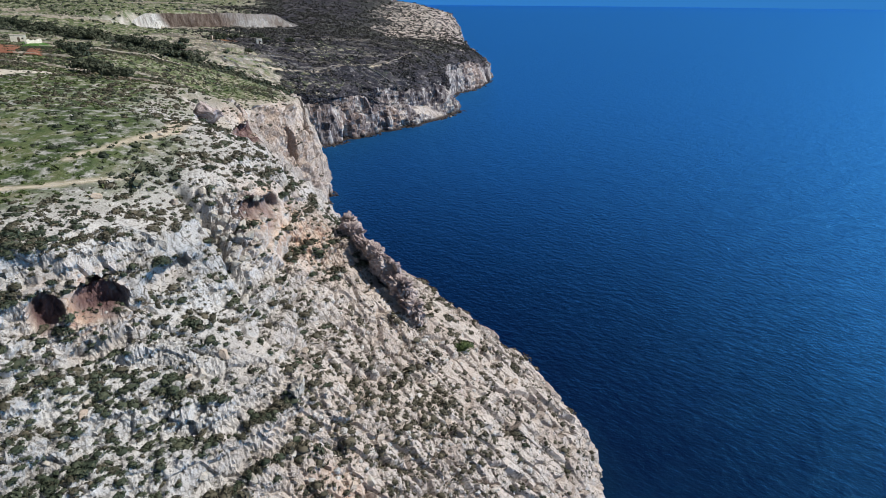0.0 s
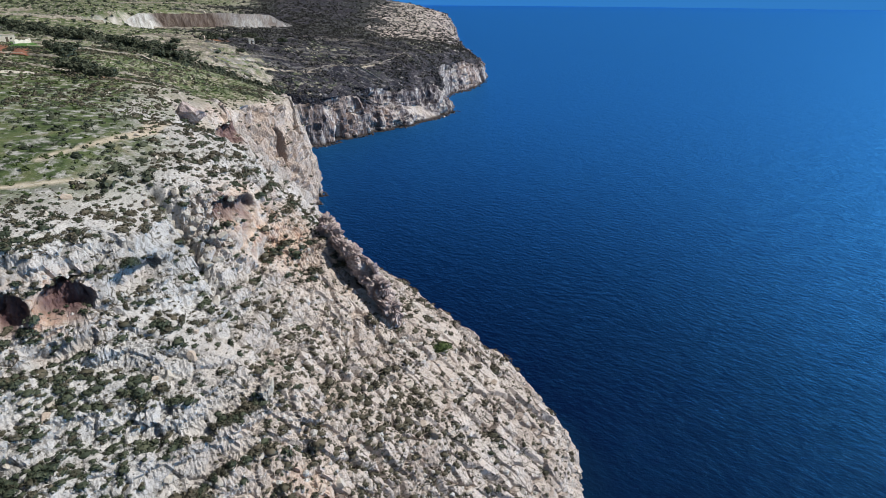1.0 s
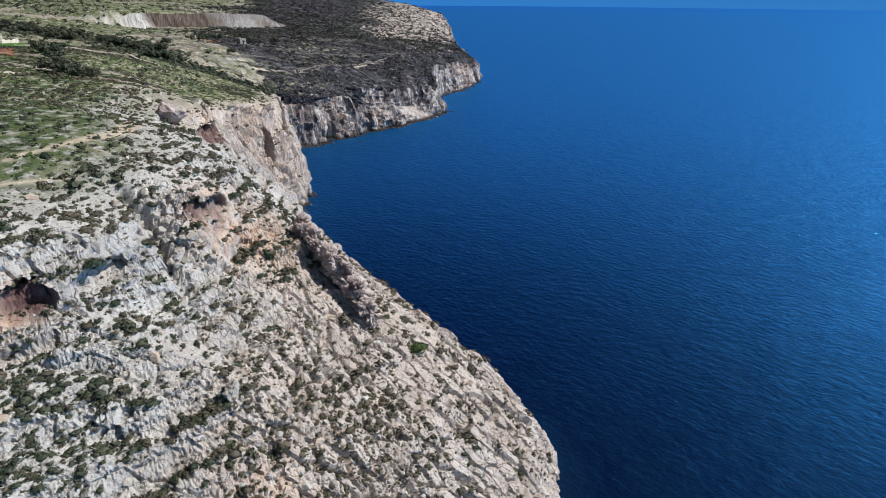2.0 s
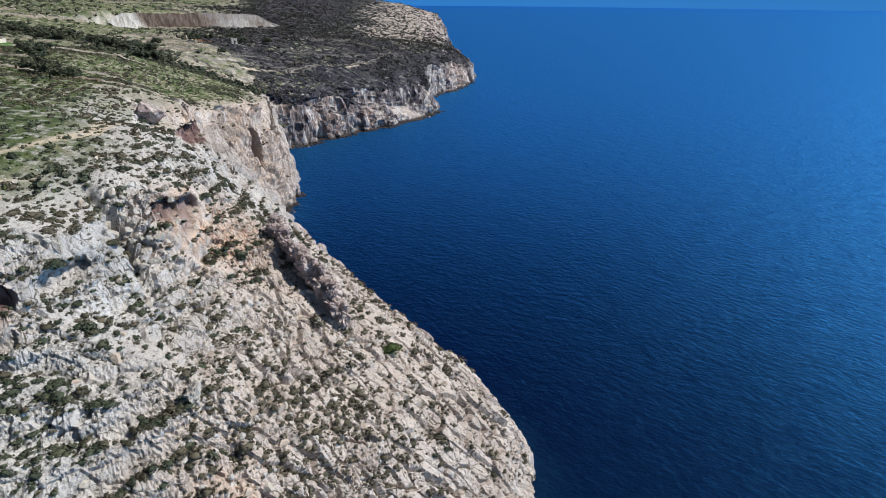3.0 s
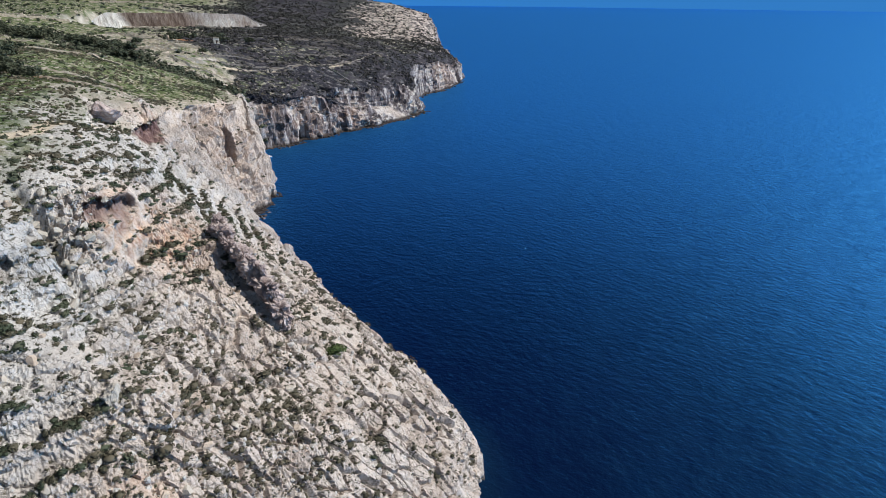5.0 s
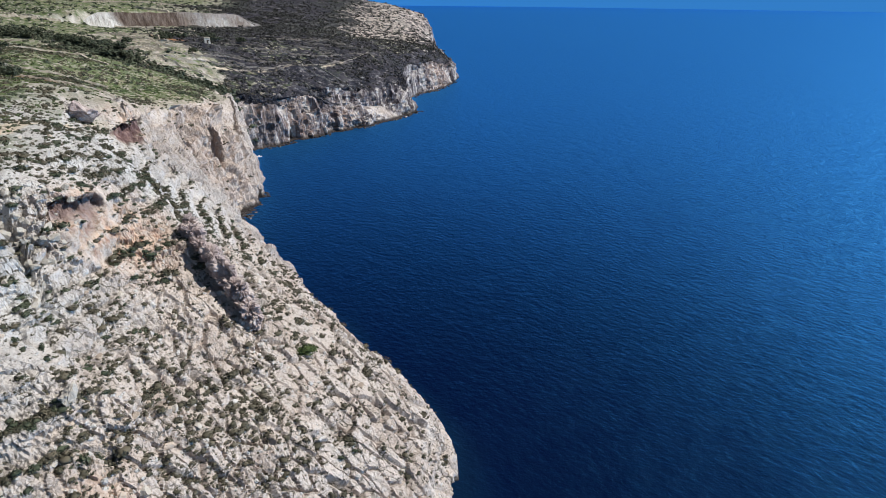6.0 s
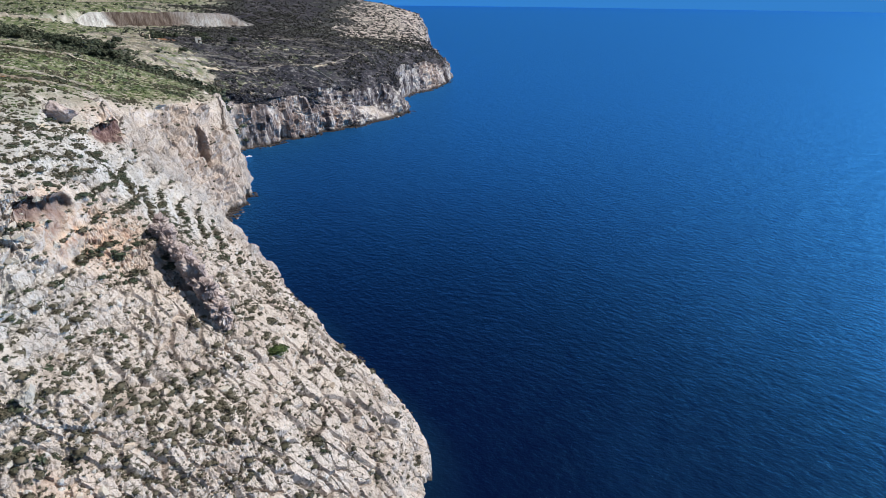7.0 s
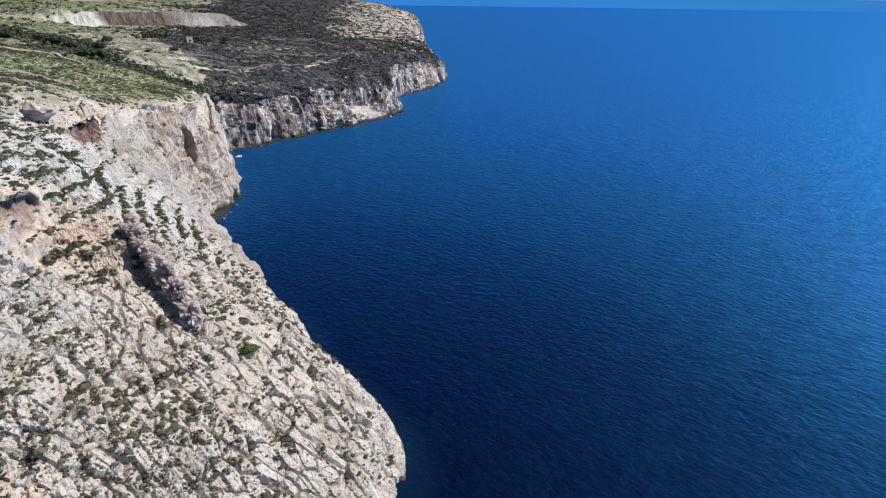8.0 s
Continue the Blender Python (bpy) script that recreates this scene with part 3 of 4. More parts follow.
rows_ph = (0.97 * P[:, 1] - 0.2 * P[:, 0] + 16 * warp[:, 1]) / 8.0
rows_saw = rows_ph - np.floor(rows_ph)
stone_edge = low * (1 - smooth(0.12, 0.24, rows_saw)) * smooth(-0.1, 0.2, fbm(P * np.array([0.03, 0.06, 0]), 3, 98))
P[:, 2] += low * 1.1 * (smooth(0, 0.2, rows_saw) - rows_saw)
N2 = grid_normals(P)
flatness = smooth(0.80, 0.93, N0[:, 2])
X, Y, Z = P[:, 0], P[:, 1], P[:, 2]
n1 = fbm(P * np.array([0.03, 0.03, 0.03]), 4, 71)
n2 = fbm(P * np.array([0.12, 0.12, 0.12]), 4, 75)
inland = fd + 6 * n2
# garrigue of the far headland
def strip(a, b, r, soft=8.0, ragged=10.0):
    dist, t = seg_dist(P, a, b)
    return 1 - smooth(r - soft, r + soft, dist + ragged * n1 + 0.5 * ragged * n2)


terrace = np.maximum(strip((-150, 372), (-98, 318), 17), strip((-175, 380), (-150, 372), 14))
# valley belt of trees and scrub, also coloured dark in place of cloud shadow
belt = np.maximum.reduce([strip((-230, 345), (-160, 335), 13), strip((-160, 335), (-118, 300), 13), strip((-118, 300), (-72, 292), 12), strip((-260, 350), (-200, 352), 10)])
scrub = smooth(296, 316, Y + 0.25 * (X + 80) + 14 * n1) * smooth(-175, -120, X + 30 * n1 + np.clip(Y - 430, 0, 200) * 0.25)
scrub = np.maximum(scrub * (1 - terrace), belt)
scrub *= 1 - 0.52 * smooth(520, 690, Y + 60 * n1 + 40 * n2 - 0.8 * X) * smooth(-110, -20, X + 40 * n1 + 20 * n2)
scrub *= smooth(0.4, 0.65, N0[:, 2]) * smooth(8, 20, Z) * (1 - 0.6 * stone_edge)
# meadow on the plateau
green = smooth(-5, 9, inland - np.interp(Y, [24, 58, 74, 95, 110, 139, 160, 206, 230, 250, 300, 900], [78, 69, 65, 63, 63, 54, 38, 21, 14, 5, 8, 40])) * smooth(0.78, 0.9, N0[:, 2])
green = np.maximum.reduce([green, terrace, 0.5 * smooth(0.85, 0.93, N0[:, 2]) * smooth(95, 130, Y) * (1 - smooth(280, 310, Y)) * smooth(28, 34, Z)]) * (1 - 0.8 * fields * (1 - smooth(0.05, 0.28, rows_field)))
green *= 1 - scrub
green *= 1 - 0.8 * smooth(590, 650, Y) * smooth(-110, -40, X + 30 * n1)
rust = np.zeros(len(P))
for cx, cy, cz, r, a in ((-20.5, 78, 46, 6.5, 1.0), (-42.0, 138.5, 47, 6.0, 0.9), (-35, 54, 45, 4, 1.0), (-50, 215, 22, 22, 0.42), (-47, 129, 46, 4, 0.7),
                         (-8, 46, 26, 4, 0.7), (-43, 333, 12, 16, 0.35), (42, 535, 10, 24, 0.45), (-23, 358, 8, 13, 0.35), (-64, 312, 22, 12, 0.35), (-5, 81, 33, 4, 0.35), (-18.8, 82, 43, 7, 1.0)):
    rust = np.maximum(rust, a * np.exp(-((X - cx) ** 2 + (Y - cy) ** 2 + (Z - cz) ** 2) / r ** 2))
rust = np.maximum(rust, 0.9 * dens)
soil = np.maximum.reduce([strip((-150, 205), (-138, 206), 3, 1.5, 2), strip((-131, 206), (-127, 206), 2.4, 1, 2), strip((-92, 172), (-80, 175), 1.6, 1, 2), strip((-150, 395), (-120, 372), 3, 2, 4)])
track = np.maximum.reduce([strip((-105, 118), (-93, 146), 1.6, 0.4, 0.6), strip((-60, 62), (-37, 74), 0.7, 0.6, 1.4), strip((-46, 76), (-39, 92), 0.6, 0.6, 1.4), strip((-39, 92), (-44, 118), 0.6, 0.6, 1.4),
                           strip((-86, 329), (-60, 352), 1.0, 0.8, 2), strip((-60, 352), (-28, 411), 1.0, 0.8, 2)])
wet = (1 - smooth(0.6, 2.2, Z + 0.8 * n2)) * smooth(120, 200, Y) + (1 - smooth(0.2, 0.9, Z + 0.5 * n2)) * near

facet = (((fy < 118) & (steep < 0.5)) | (wall > 0.4)).reshape(NR, NC)[:-1, :-1].ravel()
ground = tagged(sheet("ground", P, NR, NC, GROUND), "pale limestone sea cliff with garrigue, meadow and ledges", "cliff", kind="structure")
ground.data.polygons.foreach_set("use_smooth", ~facet)
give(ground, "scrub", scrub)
give(ground, "green", green)
give(ground, "rust", rust)
give(ground, "wet", wet)
# mask of the cave colour, red-brown with shade put in
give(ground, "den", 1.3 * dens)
give(ground, "cut", cut)
give(ground, "warm", smooth(-26, -8, X + 4 * n1) * (1 - smooth(130, 200, Y)) + smooth(105, 160, Y) * 0.95)
give(ground, "wall", wall)
give(ground, "joint", (0.35 + 0.65 * rocky) * (1 - 0.8 * wall))
# weight of the streaks and of the cloud shadow coloured into the cliffs
give(ground, "stain_shade", smooth(285, 320, Y - 0.3 * (X + 60)) * smooth(0.15, 0.35, steep) * 0.95)
give(ground, "soil", soil)
give(ground, "track", track)

# ---------------------------------------------------------------- sea
sx = np.concatenate([-np.geomspace(4900, 60, 24), np.linspace(-50, 120, 90), np.geomspace(125, 4900, 30)])[::-1]
sy = np.concatenate([np.linspace(-600, 20, 12), np.linspace(25, 320, 110), np.geomspace(325, 4900, 70)])
WY, WX = np.meshgrid(sy, sx, indexing="ij")
W = np.stack([WX.ravel(), WY.ravel(), np.zeros(WX.size)], 1)
water = tagged(sheet("water", W, len(sy), len(sx), SEA), "deep blue wind-rippled open sea", "sea", kind="structure")
off = W[:, 0] - coast(np.clip(W[:, 1], 20, 1250))
give(water, "shallow", (1 - smooth(-2, 7 + 3 * fbm(W * 0.05, 3, 5), off)) * 0.8)

# glowing strip added beyond the sea's edge in place of distant haze
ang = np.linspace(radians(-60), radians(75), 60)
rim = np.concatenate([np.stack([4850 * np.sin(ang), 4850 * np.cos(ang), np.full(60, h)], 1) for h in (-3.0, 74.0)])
HORIZON_GLOW = Mat("glowing_horizon", 1.0, specular=0.0)
HORIZON_GLOW.b.inputs["Emission Color"].default_value = (0.026, 0.155, 0.41, 1)
HORIZON_GLOW.b.inputs["Emission Strength"].default_value = 1.0
HORIZON_GLOW.done((0.02, 0.1, 0.25))
tagged(sheet("backdrop", rim, 2, 60, HORIZON_GLOW.m), "glowing blue strip added behind the sea's edge to stand in for haze", "haze", kind="structure")

# ---------------------------------------------------------------- plants and stones
rng = np.random.default_rng(7)


def ico(sub):
    bm = bmesh.new()
    bmesh.ops.create_icosphere(bm, subdivisions=sub, radius=1.0)
    v = np.array([p.co[:] for p in bm.verts])
    f = np.array([[q.index for q in p.verts] for p in bm.faces])
    bm.free()
    return v, f


ICO1, ICO2, ICO3 = ico(1), ico(2), ico(3)


def shrub_shape(seed, tufts, size=0.26, flatten=0.62):
    """A low mound of leafy sprays over a dark twiggy core, one unit in radius, resting on z = 0."""
    r = np.random.default_rng(seed)
    v, f = ICO1
    v = v * (0.70 + 0.16 * r.standard_normal((len(v), 1)).clip(-1.4, 1.4))
    v = v * np.array([1, 1, flatten]) + np.array([0, 0, 0.12])
    vs, fs, n = [v], [f], len(v)
    a = r.uniform(0, 2 * np.pi, tufts)
    h = r.uniform(0.02, 1.0, tufts)
    rad = np.sqrt(1 - h * h) * r.uniform(0.75, 1.12, tufts)
    c = np.stack([rad * np.cos(a), rad * np.sin(a), h * flatten * r.uniform(0.85, 1.2, tufts)], 1)
    for k in range(tufts):
        d = c[k] / np.linalg.norm(c[k]) + 0.5 * r.standard_normal(3)
        d /= np.linalg.norm(d)
        e = np.cross(d, r.standard_normal(3))
        e /= np.linalg.norm(e)
        g = np.cross(d, e)
        s = size * r.uniform(0.7, 1.4)
        vs.append(np.array([c[k] - e * s, c[k] - g * s * 0.8 + d * s * 0.5, c[k] + e * s, c[k] + g * s * 0.8 + d * s * 0.3]))
        fs.append(np.array([[0, 1, 2], [0, 2, 3]]) + n)
        n += 4
    return np.concatenate(vs), np.concatenate(fs)


def rock_shape(seed, base=ICO2, rough=0.28):
    """An angular boulder of about unit radius, cut by a few planes."""
    r = np.random.default_rng(seed)
    v, f = base
    v = v.copy()
    for k in range(14):
        d = r.standard_normal(3)
        d /= np.linalg.norm(d)
        over = np.maximum(v @ d - r.uniform(0.4, 0.8), 0)
        v -= over[:, None] * d
    v *= 1 + rough * fbm(v * 1.6 + seed * 3.1, 3, seed)[:, None]
    return v, f


def scatter(name, shapes, at, size, material, label, category, sink=0.08, tilt=None, squash=None, flat=False):
    """Many alike plants or stones as one mesh."""
    vs, fs, n = [], [], 0
    which = rng.integers(0, len(shapes), len(at))
    turn = rng.uniform(0, 2 * np.pi, len(at))
    for k, (v, f) in enumerate(shapes):
        m = np.where(which == k)[0]
        if not len(m):
            continue
        c, s = np.cos(turn[m])[:, None], np.sin(turn[m])[:, None]
        sz = size[m][:, None]
        x, y = v[None, :, 0] * sz, v[None, :, 1] * sz * rng.uniform(0.75, 1.25, (len(m), 1))
        z = v[None, :, 2] * sz * (1 if squash is None else squash[m][:, None])
        w = np.stack([x * c - y * s, x * s + y * c, z - sink * sz], -1) + at[m][:, None, :]
        vs.append(w.reshape(-1, 3))
        fs.append((f[None] + (n + np.arange(len(m)) * len(v))[:, None, None]).reshape(-1, 3))
        n += len(m) * len(v)
    ob = mesh_from(name, np.concatenate(vs), np.concatenate(fs), material, flat)
    return tagged(ob, label, category, kind="stuff")


def pick(weight, count):
    """Random points of the ground, by weight."""
    w = np.clip(weight, 0, None) * cellarea
    i = rng.choice(len(P), count, replace=True, p=w / w.sum())
    jitter = rng.uniform(-0.45, 0.45, (count, 1)) * (P[np.minimum(i + 1, len(P) - 1)] - P[i])
    return P[i] + jitter, i


cellarea = (np.gradient(GY, axis=0) * np.abs(np.gradient(GD, axis=1))).ravel()
cellarea *= (fd > 0.5) * (X > -18 - 0.82 * Y) * (Y > 33) / np.clip(N0[:, 2], 0.35, 1)

SHRUBS = [shrub_shape(100 + k, 38, 0.17, 0.46) for k in range(8)]
MOUNDS = [shrub_shape(200 + k, 14, 0.28) for k in range(8)]
DOTS = [shrub_shape(300 + k, 6, 0.45) for k in range(8)]
ROCKS = [rock_shape(400 + k) for k in range(8)]
PEBBLES = [rock_shape(500 + k, ICO1, 0.2) for k in range(8)]

# garrigue on the near slope, rooted in the cracks and on the ledges
level = np.stack([P @ np.array([0.07, 0.017, 0]), P @ np.array([-0.08, 0.33, 0]), P[:, 2] * 0.35], 1)
patch = (flank * smooth(-0.02, 0.2, np.where(fy < 86, fbm(np.stack([along * 0.10, across * 0.34, 0 * along], 1), 4, 81), fbm(P * 0.22, 4, 84))) + (1 - flank) * smooth(0.0, 0.2, fbm(level, 4, 82)))
seams = np.clip(flank * crack * 1.2 + (1 - flank) * crack2 + 0.5 * crack3, 0, 1.5) * (1 - 0.85 * smooth(84, 96, fy))
gentle = smooth(0.35, 0.75, N2[:, 2])
on_rock = (1 - smooth(110, 150, fy)) * (1 - green) * smooth(2.5, 7, fz) * gentle * (1 - caves) * (1 - 0.6 * bare)
tread = (1 - smooth(0.10, 0.32, saw)) * led
shelf = smooth(0.8, 0.9, N0[:, 2]) * smooth(-0.1, 0.25, n2)
w = on_rock * (0.13 + 0.05 * flank + 0.35 * shelf + 0.5 * smooth(20, 30, -X) * (1 - smooth(58, 64, Y)) * (0.3 + patch) + 0.5 * patch * (0.2 + 1.4 * seams) * (0.2 + 1.5 * flank) + 0.22 * seams + 3.2 * tread * smooth(-0.2, 0.2, fbm(P * 0.07, 3, 83)))
pts, idx = pick(w, 6900)
cool = rng.random(len(pts)) < 0.45 * (1 - flank[idx])
lush, pts = pts[cool], pts[~cool]
scatter("ledge_shrubs", SHRUBS, lush, np.clip(rng.lognormal(-0.85, 0.40, len(lush)), 0.18, 0.95), GREEN, "dark green shrubs along the limestone ledges", "shrubs")
size = np.clip(rng.lognormal(-0.92, 0.45, len(pts)), 0.15, 1.0)
for kind, some, label in ((SHRUBS, size > 0.42, "low olive-brown garrigue shrubs rooted in cracks of pale limestone"), (MOUNDS, size <= 0.42, "small olive-brown garrigue shrubs in joints of pale limestone")):
    scatter("garrigue_shrubs", kind, pts[some], size[some], SHRUB, label, "shrubs")
pts, idx = pick(on_rock * (0.25 + patch + 0.4 * seams), 5500)
scatter("garrigue_tussocks", DOTS, pts, rng.uniform(0.10, 0.26, len(pts)), SHRUB, "small dark tussocks dotting the limestone slope", "shrubs")
thicket = np.maximum.reduce([strip(a, b, r * 0.7, 0.5, 1.5) for a, b, r in (((-38, 46), (-24, 49.5), 1.7), ((-36, 50.3), (-31, 51.5), 1.0), ((-35, 38), (-23, 42.5), 1.2), ((-31, 43.3), (-20, 46), 0.8),
                             ((-43, 54), (-38, 56), 2.2), ((-17, 80), (-13, 82.5), 0.7), ((-27, 66), (-20, 62), 1.0), ((-22, 49), (-15, 49.5), 0.8))])
pts, idx = pick(thicket * smooth(0.2, 0.5, N2[:, 2]), 430)
scatter("ledge_thicket", SHRUBS, pts, np.clip(rng.lognormal(-0.75, 0.35, len(pts)), 0.25, 0.95), GREEN, "dense dark green bushes filling hollows between ledges", "shrubs")
# rubble
pts, idx = pick(on_rock * (0.2 + seams), 4200)
scatter("loose_stones", PEBBLES, pts, np.clip(rng.lognormal(-1.5, 0.45, len(pts)), 0.1, 0.6), GROUND, "loose angular pale limestone stones on the slope", "stones", 0.25, flat=True)
# meadow bushes
pts, idx = pick(green * smooth(-0.25, 0.25, n2) * (1 - smooth(200, 330, fy)) * (0.3 + smooth(-0.1, 0.4, n1)), 4600)
scatter("meadow_bushes", MOUNDS, pts, np.clip(rng.lognormal(-1.05, 0.5, len(pts)), 0.15, 1.4), GREEN, "dark green bushes scattered over rough meadow", "shrubs")
pts, idx = pick(green * (1 - smooth(200, 300, fy)) * smooth(-0.2, 0.3, -n2), 4500)
scatter("meadow_herbs", DOTS, pts, rng.uniform(0.15, 0.5, len(pts)), BRIGHT, "fresh green herbs over stony meadow", "plants")
# slopes beyond
pts, idx = pick(smooth(95, 125, fy) * (1 - smooth(300, 330, fy)) * smooth(0.45, 0.7, N2[:, 2]) * smooth(4, 9, fz) * (1 - 0.6 * green) * (0.15 + smooth(-0.1, 0.3, n2)) * (1 + 2.5 * smooth(0.85, 0.93, N0[:, 2])), 5600)
scatter("slope_shrubs", MOUNDS, pts, rng.uniform(0.25, 0.85, len(pts)), SHRUB, "dark shrubs on the limestone slope above the bay", "shrubs")
# maquis of the far headland
pts, idx = pick(scrub * (1 - belt) * (0.25 + smooth(-0.2, 0.3, n2)) * (1 - smooth(620, 800, fy) * 0.7), 8500)
scatter("headland_scrub", DOTS, pts, rng.uniform(0.45, 1.35, len(pts)) * (0.8 + fy[idx] / 1200), GREY, "dense dark scrub over the far headland, with cloud shadow in its colour", "shrubs")
pts, idx = pick(smooth(250, 320, fy) * green * (1 - smooth(700, 900, fy)) * (0.2 + smooth(0, 0.3, n2)), 3000)
scatter("field_bushes", DOTS, pts, rng.uniform(0.5, 1.9, len(pts)), GREEN, "dark bushes among distant fields", "shrubs")
# bushes added along the belt, their dark mass partly replacing cloud shadow
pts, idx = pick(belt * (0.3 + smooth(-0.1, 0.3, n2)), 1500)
scatter("shade_belt_thicket", MOUNDS, pts, rng.uniform(0.8, 2.4, len(pts)), GREEN, "dark thicket in a dry valley, partly standing in for cloud shadow", "shrubs")

# black wet rocks along the foot of the walls
shore = (np.abs(fd - 0.6) < 1.2) * ((Y > 196) * (Y < 236) + (Y > 300) * (Y < 425) * 1.6 + (Y > 480) * (Y < 610)) * smooth(-0.2, 0.3, n2 + 0.1)
w_ = np.clip(shore, 0, None)
i_ = rng.choice(len(P), 420, p=w_ / w_.sum())
at_ = P[i_] + np.stack([rng.uniform(-0.5, 3.0, 420), rng.uniform(-2.0, 0.5, 420), np.zeros(420)], 1)
at_[:, 2] = 0.1
WETROCK = Mat("wet_black_rock", 0.35, specular=0.5).done((0.035, 0.030, 0.028))
scatter("shore_rocks", ROCKS, at_, rng.uniform(0.5, 1.7, 420), WETROCK, "black wet boulders at the foot of the cliffs", "rocks", 0.3, squash=rng.uniform(0.4, 0.9, 420), flat=True)


# ---------------------------------------------------------------- ground height for things
PZ = P[:, 2].reshape(NR, NC)
ROWS_Y, COLS_D = np.array(rows_y), np.array(cols_d)


def ground_at(x, y):
    d = float(coast(np.array([y]))[0]) - x
    r = int(np.clip(np.searchsorted(ROWS_Y, y) - 1, 0, NR - 2))
    c = int(np.clip(np.searchsorted(COLS_D, d) - 1, 0, NC - 2))
    u = (y - ROWS_Y[r]) / (ROWS_Y[r + 1] - ROWS_Y[r])
    v = (d - COLS_D[c]) / (COLS_D[c + 1] - COLS_D[c])
    return float((PZ[r, c] * (1 - v) + PZ[r, c + 1] * v) * (1 - u) + (PZ[r + 1, c] * (1 - v) + PZ[r + 1, c + 1] * v) * u)


def part(name, bm, material, parent, label=""):
    """Links a bmesh as one mesh under a thing or a part."""
    me = bpy.data.meshes.new(name)
    bm.to_mesh(me)
    bm.free()
    me.materials.append(material)
    ob = new(name, me)
    ob.parent = parent
    if label:
        tagged(ob, label)
    return ob


def box(x0, x1, y0, y1, z0, z1, bevel=0.05, wobble=0.0, seed=0):
    bm = bmesh.new()
    bmesh.ops.create_cube(bm, size=1.0)
    r = random.Random(seed)
    for v in bm.verts:
        v.co = ((x0 + x1) / 2 + v.co.x * (x1 - x0) + r.uniform(-wobble, wobble), (y0 + y1) / 2 + v.co.y * (y1 - y0) + r.uniform(-wobble, wobble),
                (z0 + z1) / 2 + v.co.z * (z1 - z0) + r.uniform(-wobble, wobble))
    if bevel:
        bmesh.ops.bevel(bm, geom=bm.edges[:], offset=bevel, segments=1, affect="EDGES")
    return bm


def plain(name, a, b, rough=0.85, scale=1.5):
    k = Mat(name, rough, specular=0.2)
    col = k.ramp(k.noise(scale, 5, 0.65), [(0.35, a), (0.65, b)])
    return k.done(col, k.bump(k.noise(scale * 4, 4), 0.4, 0.05))


PLASTER = plain("whitewashed_stone", (0.52, 0.48, 0.40), (0.72, 0.69, 0.62))
DRYWALL = plain("dry_stone", (0.30, 0.26, 0.21), (0.52, 0.47, 0.39), scale=0.9)
GREYWALL = plain("lichened_dry_stone", (0.12, 0.11, 0.10), (0.26, 0.24, 0.22), scale=0.9)
WOOD = plain("weathered_door_wood", (0.06, 0.05, 0.04), (0.12, 0.09, 0.07))
DARKGLASS = plain("dusty_window_glass", (0.02, 0.025, 0.03), (0.04, 0.045, 0.05), 0.25)
BARK = plain("bark", (0.06, 0.05, 0.04), (0.14, 0.12, 0.10), scale=4)
ROADMAT = plain("pale_beaten_earth", (0.38, 0.35, 0.29), (0.54, 0.50, 0.42), scale=0.5)
REDSOIL = plain("tilled_red_soil", (0.16, 0.062, 0.036), (0.27, 0.125, 0.075), scale=0.8)
LAWN = plain("irrigated_green_crop", (0.045, 0.12, 0.02), (0.09, 0.19, 0.04), scale=0.8)
HULL = plain("white_gelcoat", (0.75, 0.75, 0.74), (0.82, 0.82, 0.80), 0.3)
OCHRE = limestone("purple_grey_limestone", 0.46, 0.16)
k = Mat("purplish_limestone", 0.92, specular=0.2)
tone = k.ramp(k.noise(0.45, 6, 0.7), [(0.36, (0.25, 0.20, 0.195)), (0.5, (0.42, 0.345, 0.32)), (0.66, (0.56, 0.48, 0.43))])
PINNACLE = k.done(tone, k.bump(k.noise(6.0, 4, 0.7), 0.6, 0.1, k.bump(k.noise(1.3, 6, 0.72), 0.9, 0.5)))


# ---------------------------------------------------------------- rock outcrops and boulders
def crag(name, lumps, material, label, category="rock", seed=1, rough=0.22):
    """One craggy mass from several overlapping lumps: (centre, radii, turn)."""
    vs, fs, n = [], [], 0
    for k, (c, r, turn) in enumerate(lumps):
        v, f = rock_shape(seed + k, ico(4), rough)
        v = v * (1 + 0.16 * (worley(v * 2.6 + seed, seed)[2] * 2.2)[:, None] + 0.05 * fbm(v * 6, 3, seed)[:, None])
        v = v * np.array(r)
        a = radians(turn)
        v = np.stack([v[:, 0] * math.cos(a) - v[:, 1] * math.sin(a), v[:, 0] * math.sin(a) + v[:, 1] * math.cos(a), v[:, 2]], 1) + np.array(c)
        vs.append(v)
        fs.append(f + n)
        n += len(v)
    return tagged(mesh_from(name, np.concatenate(vs), np.concatenate(fs), material, True), label, category)


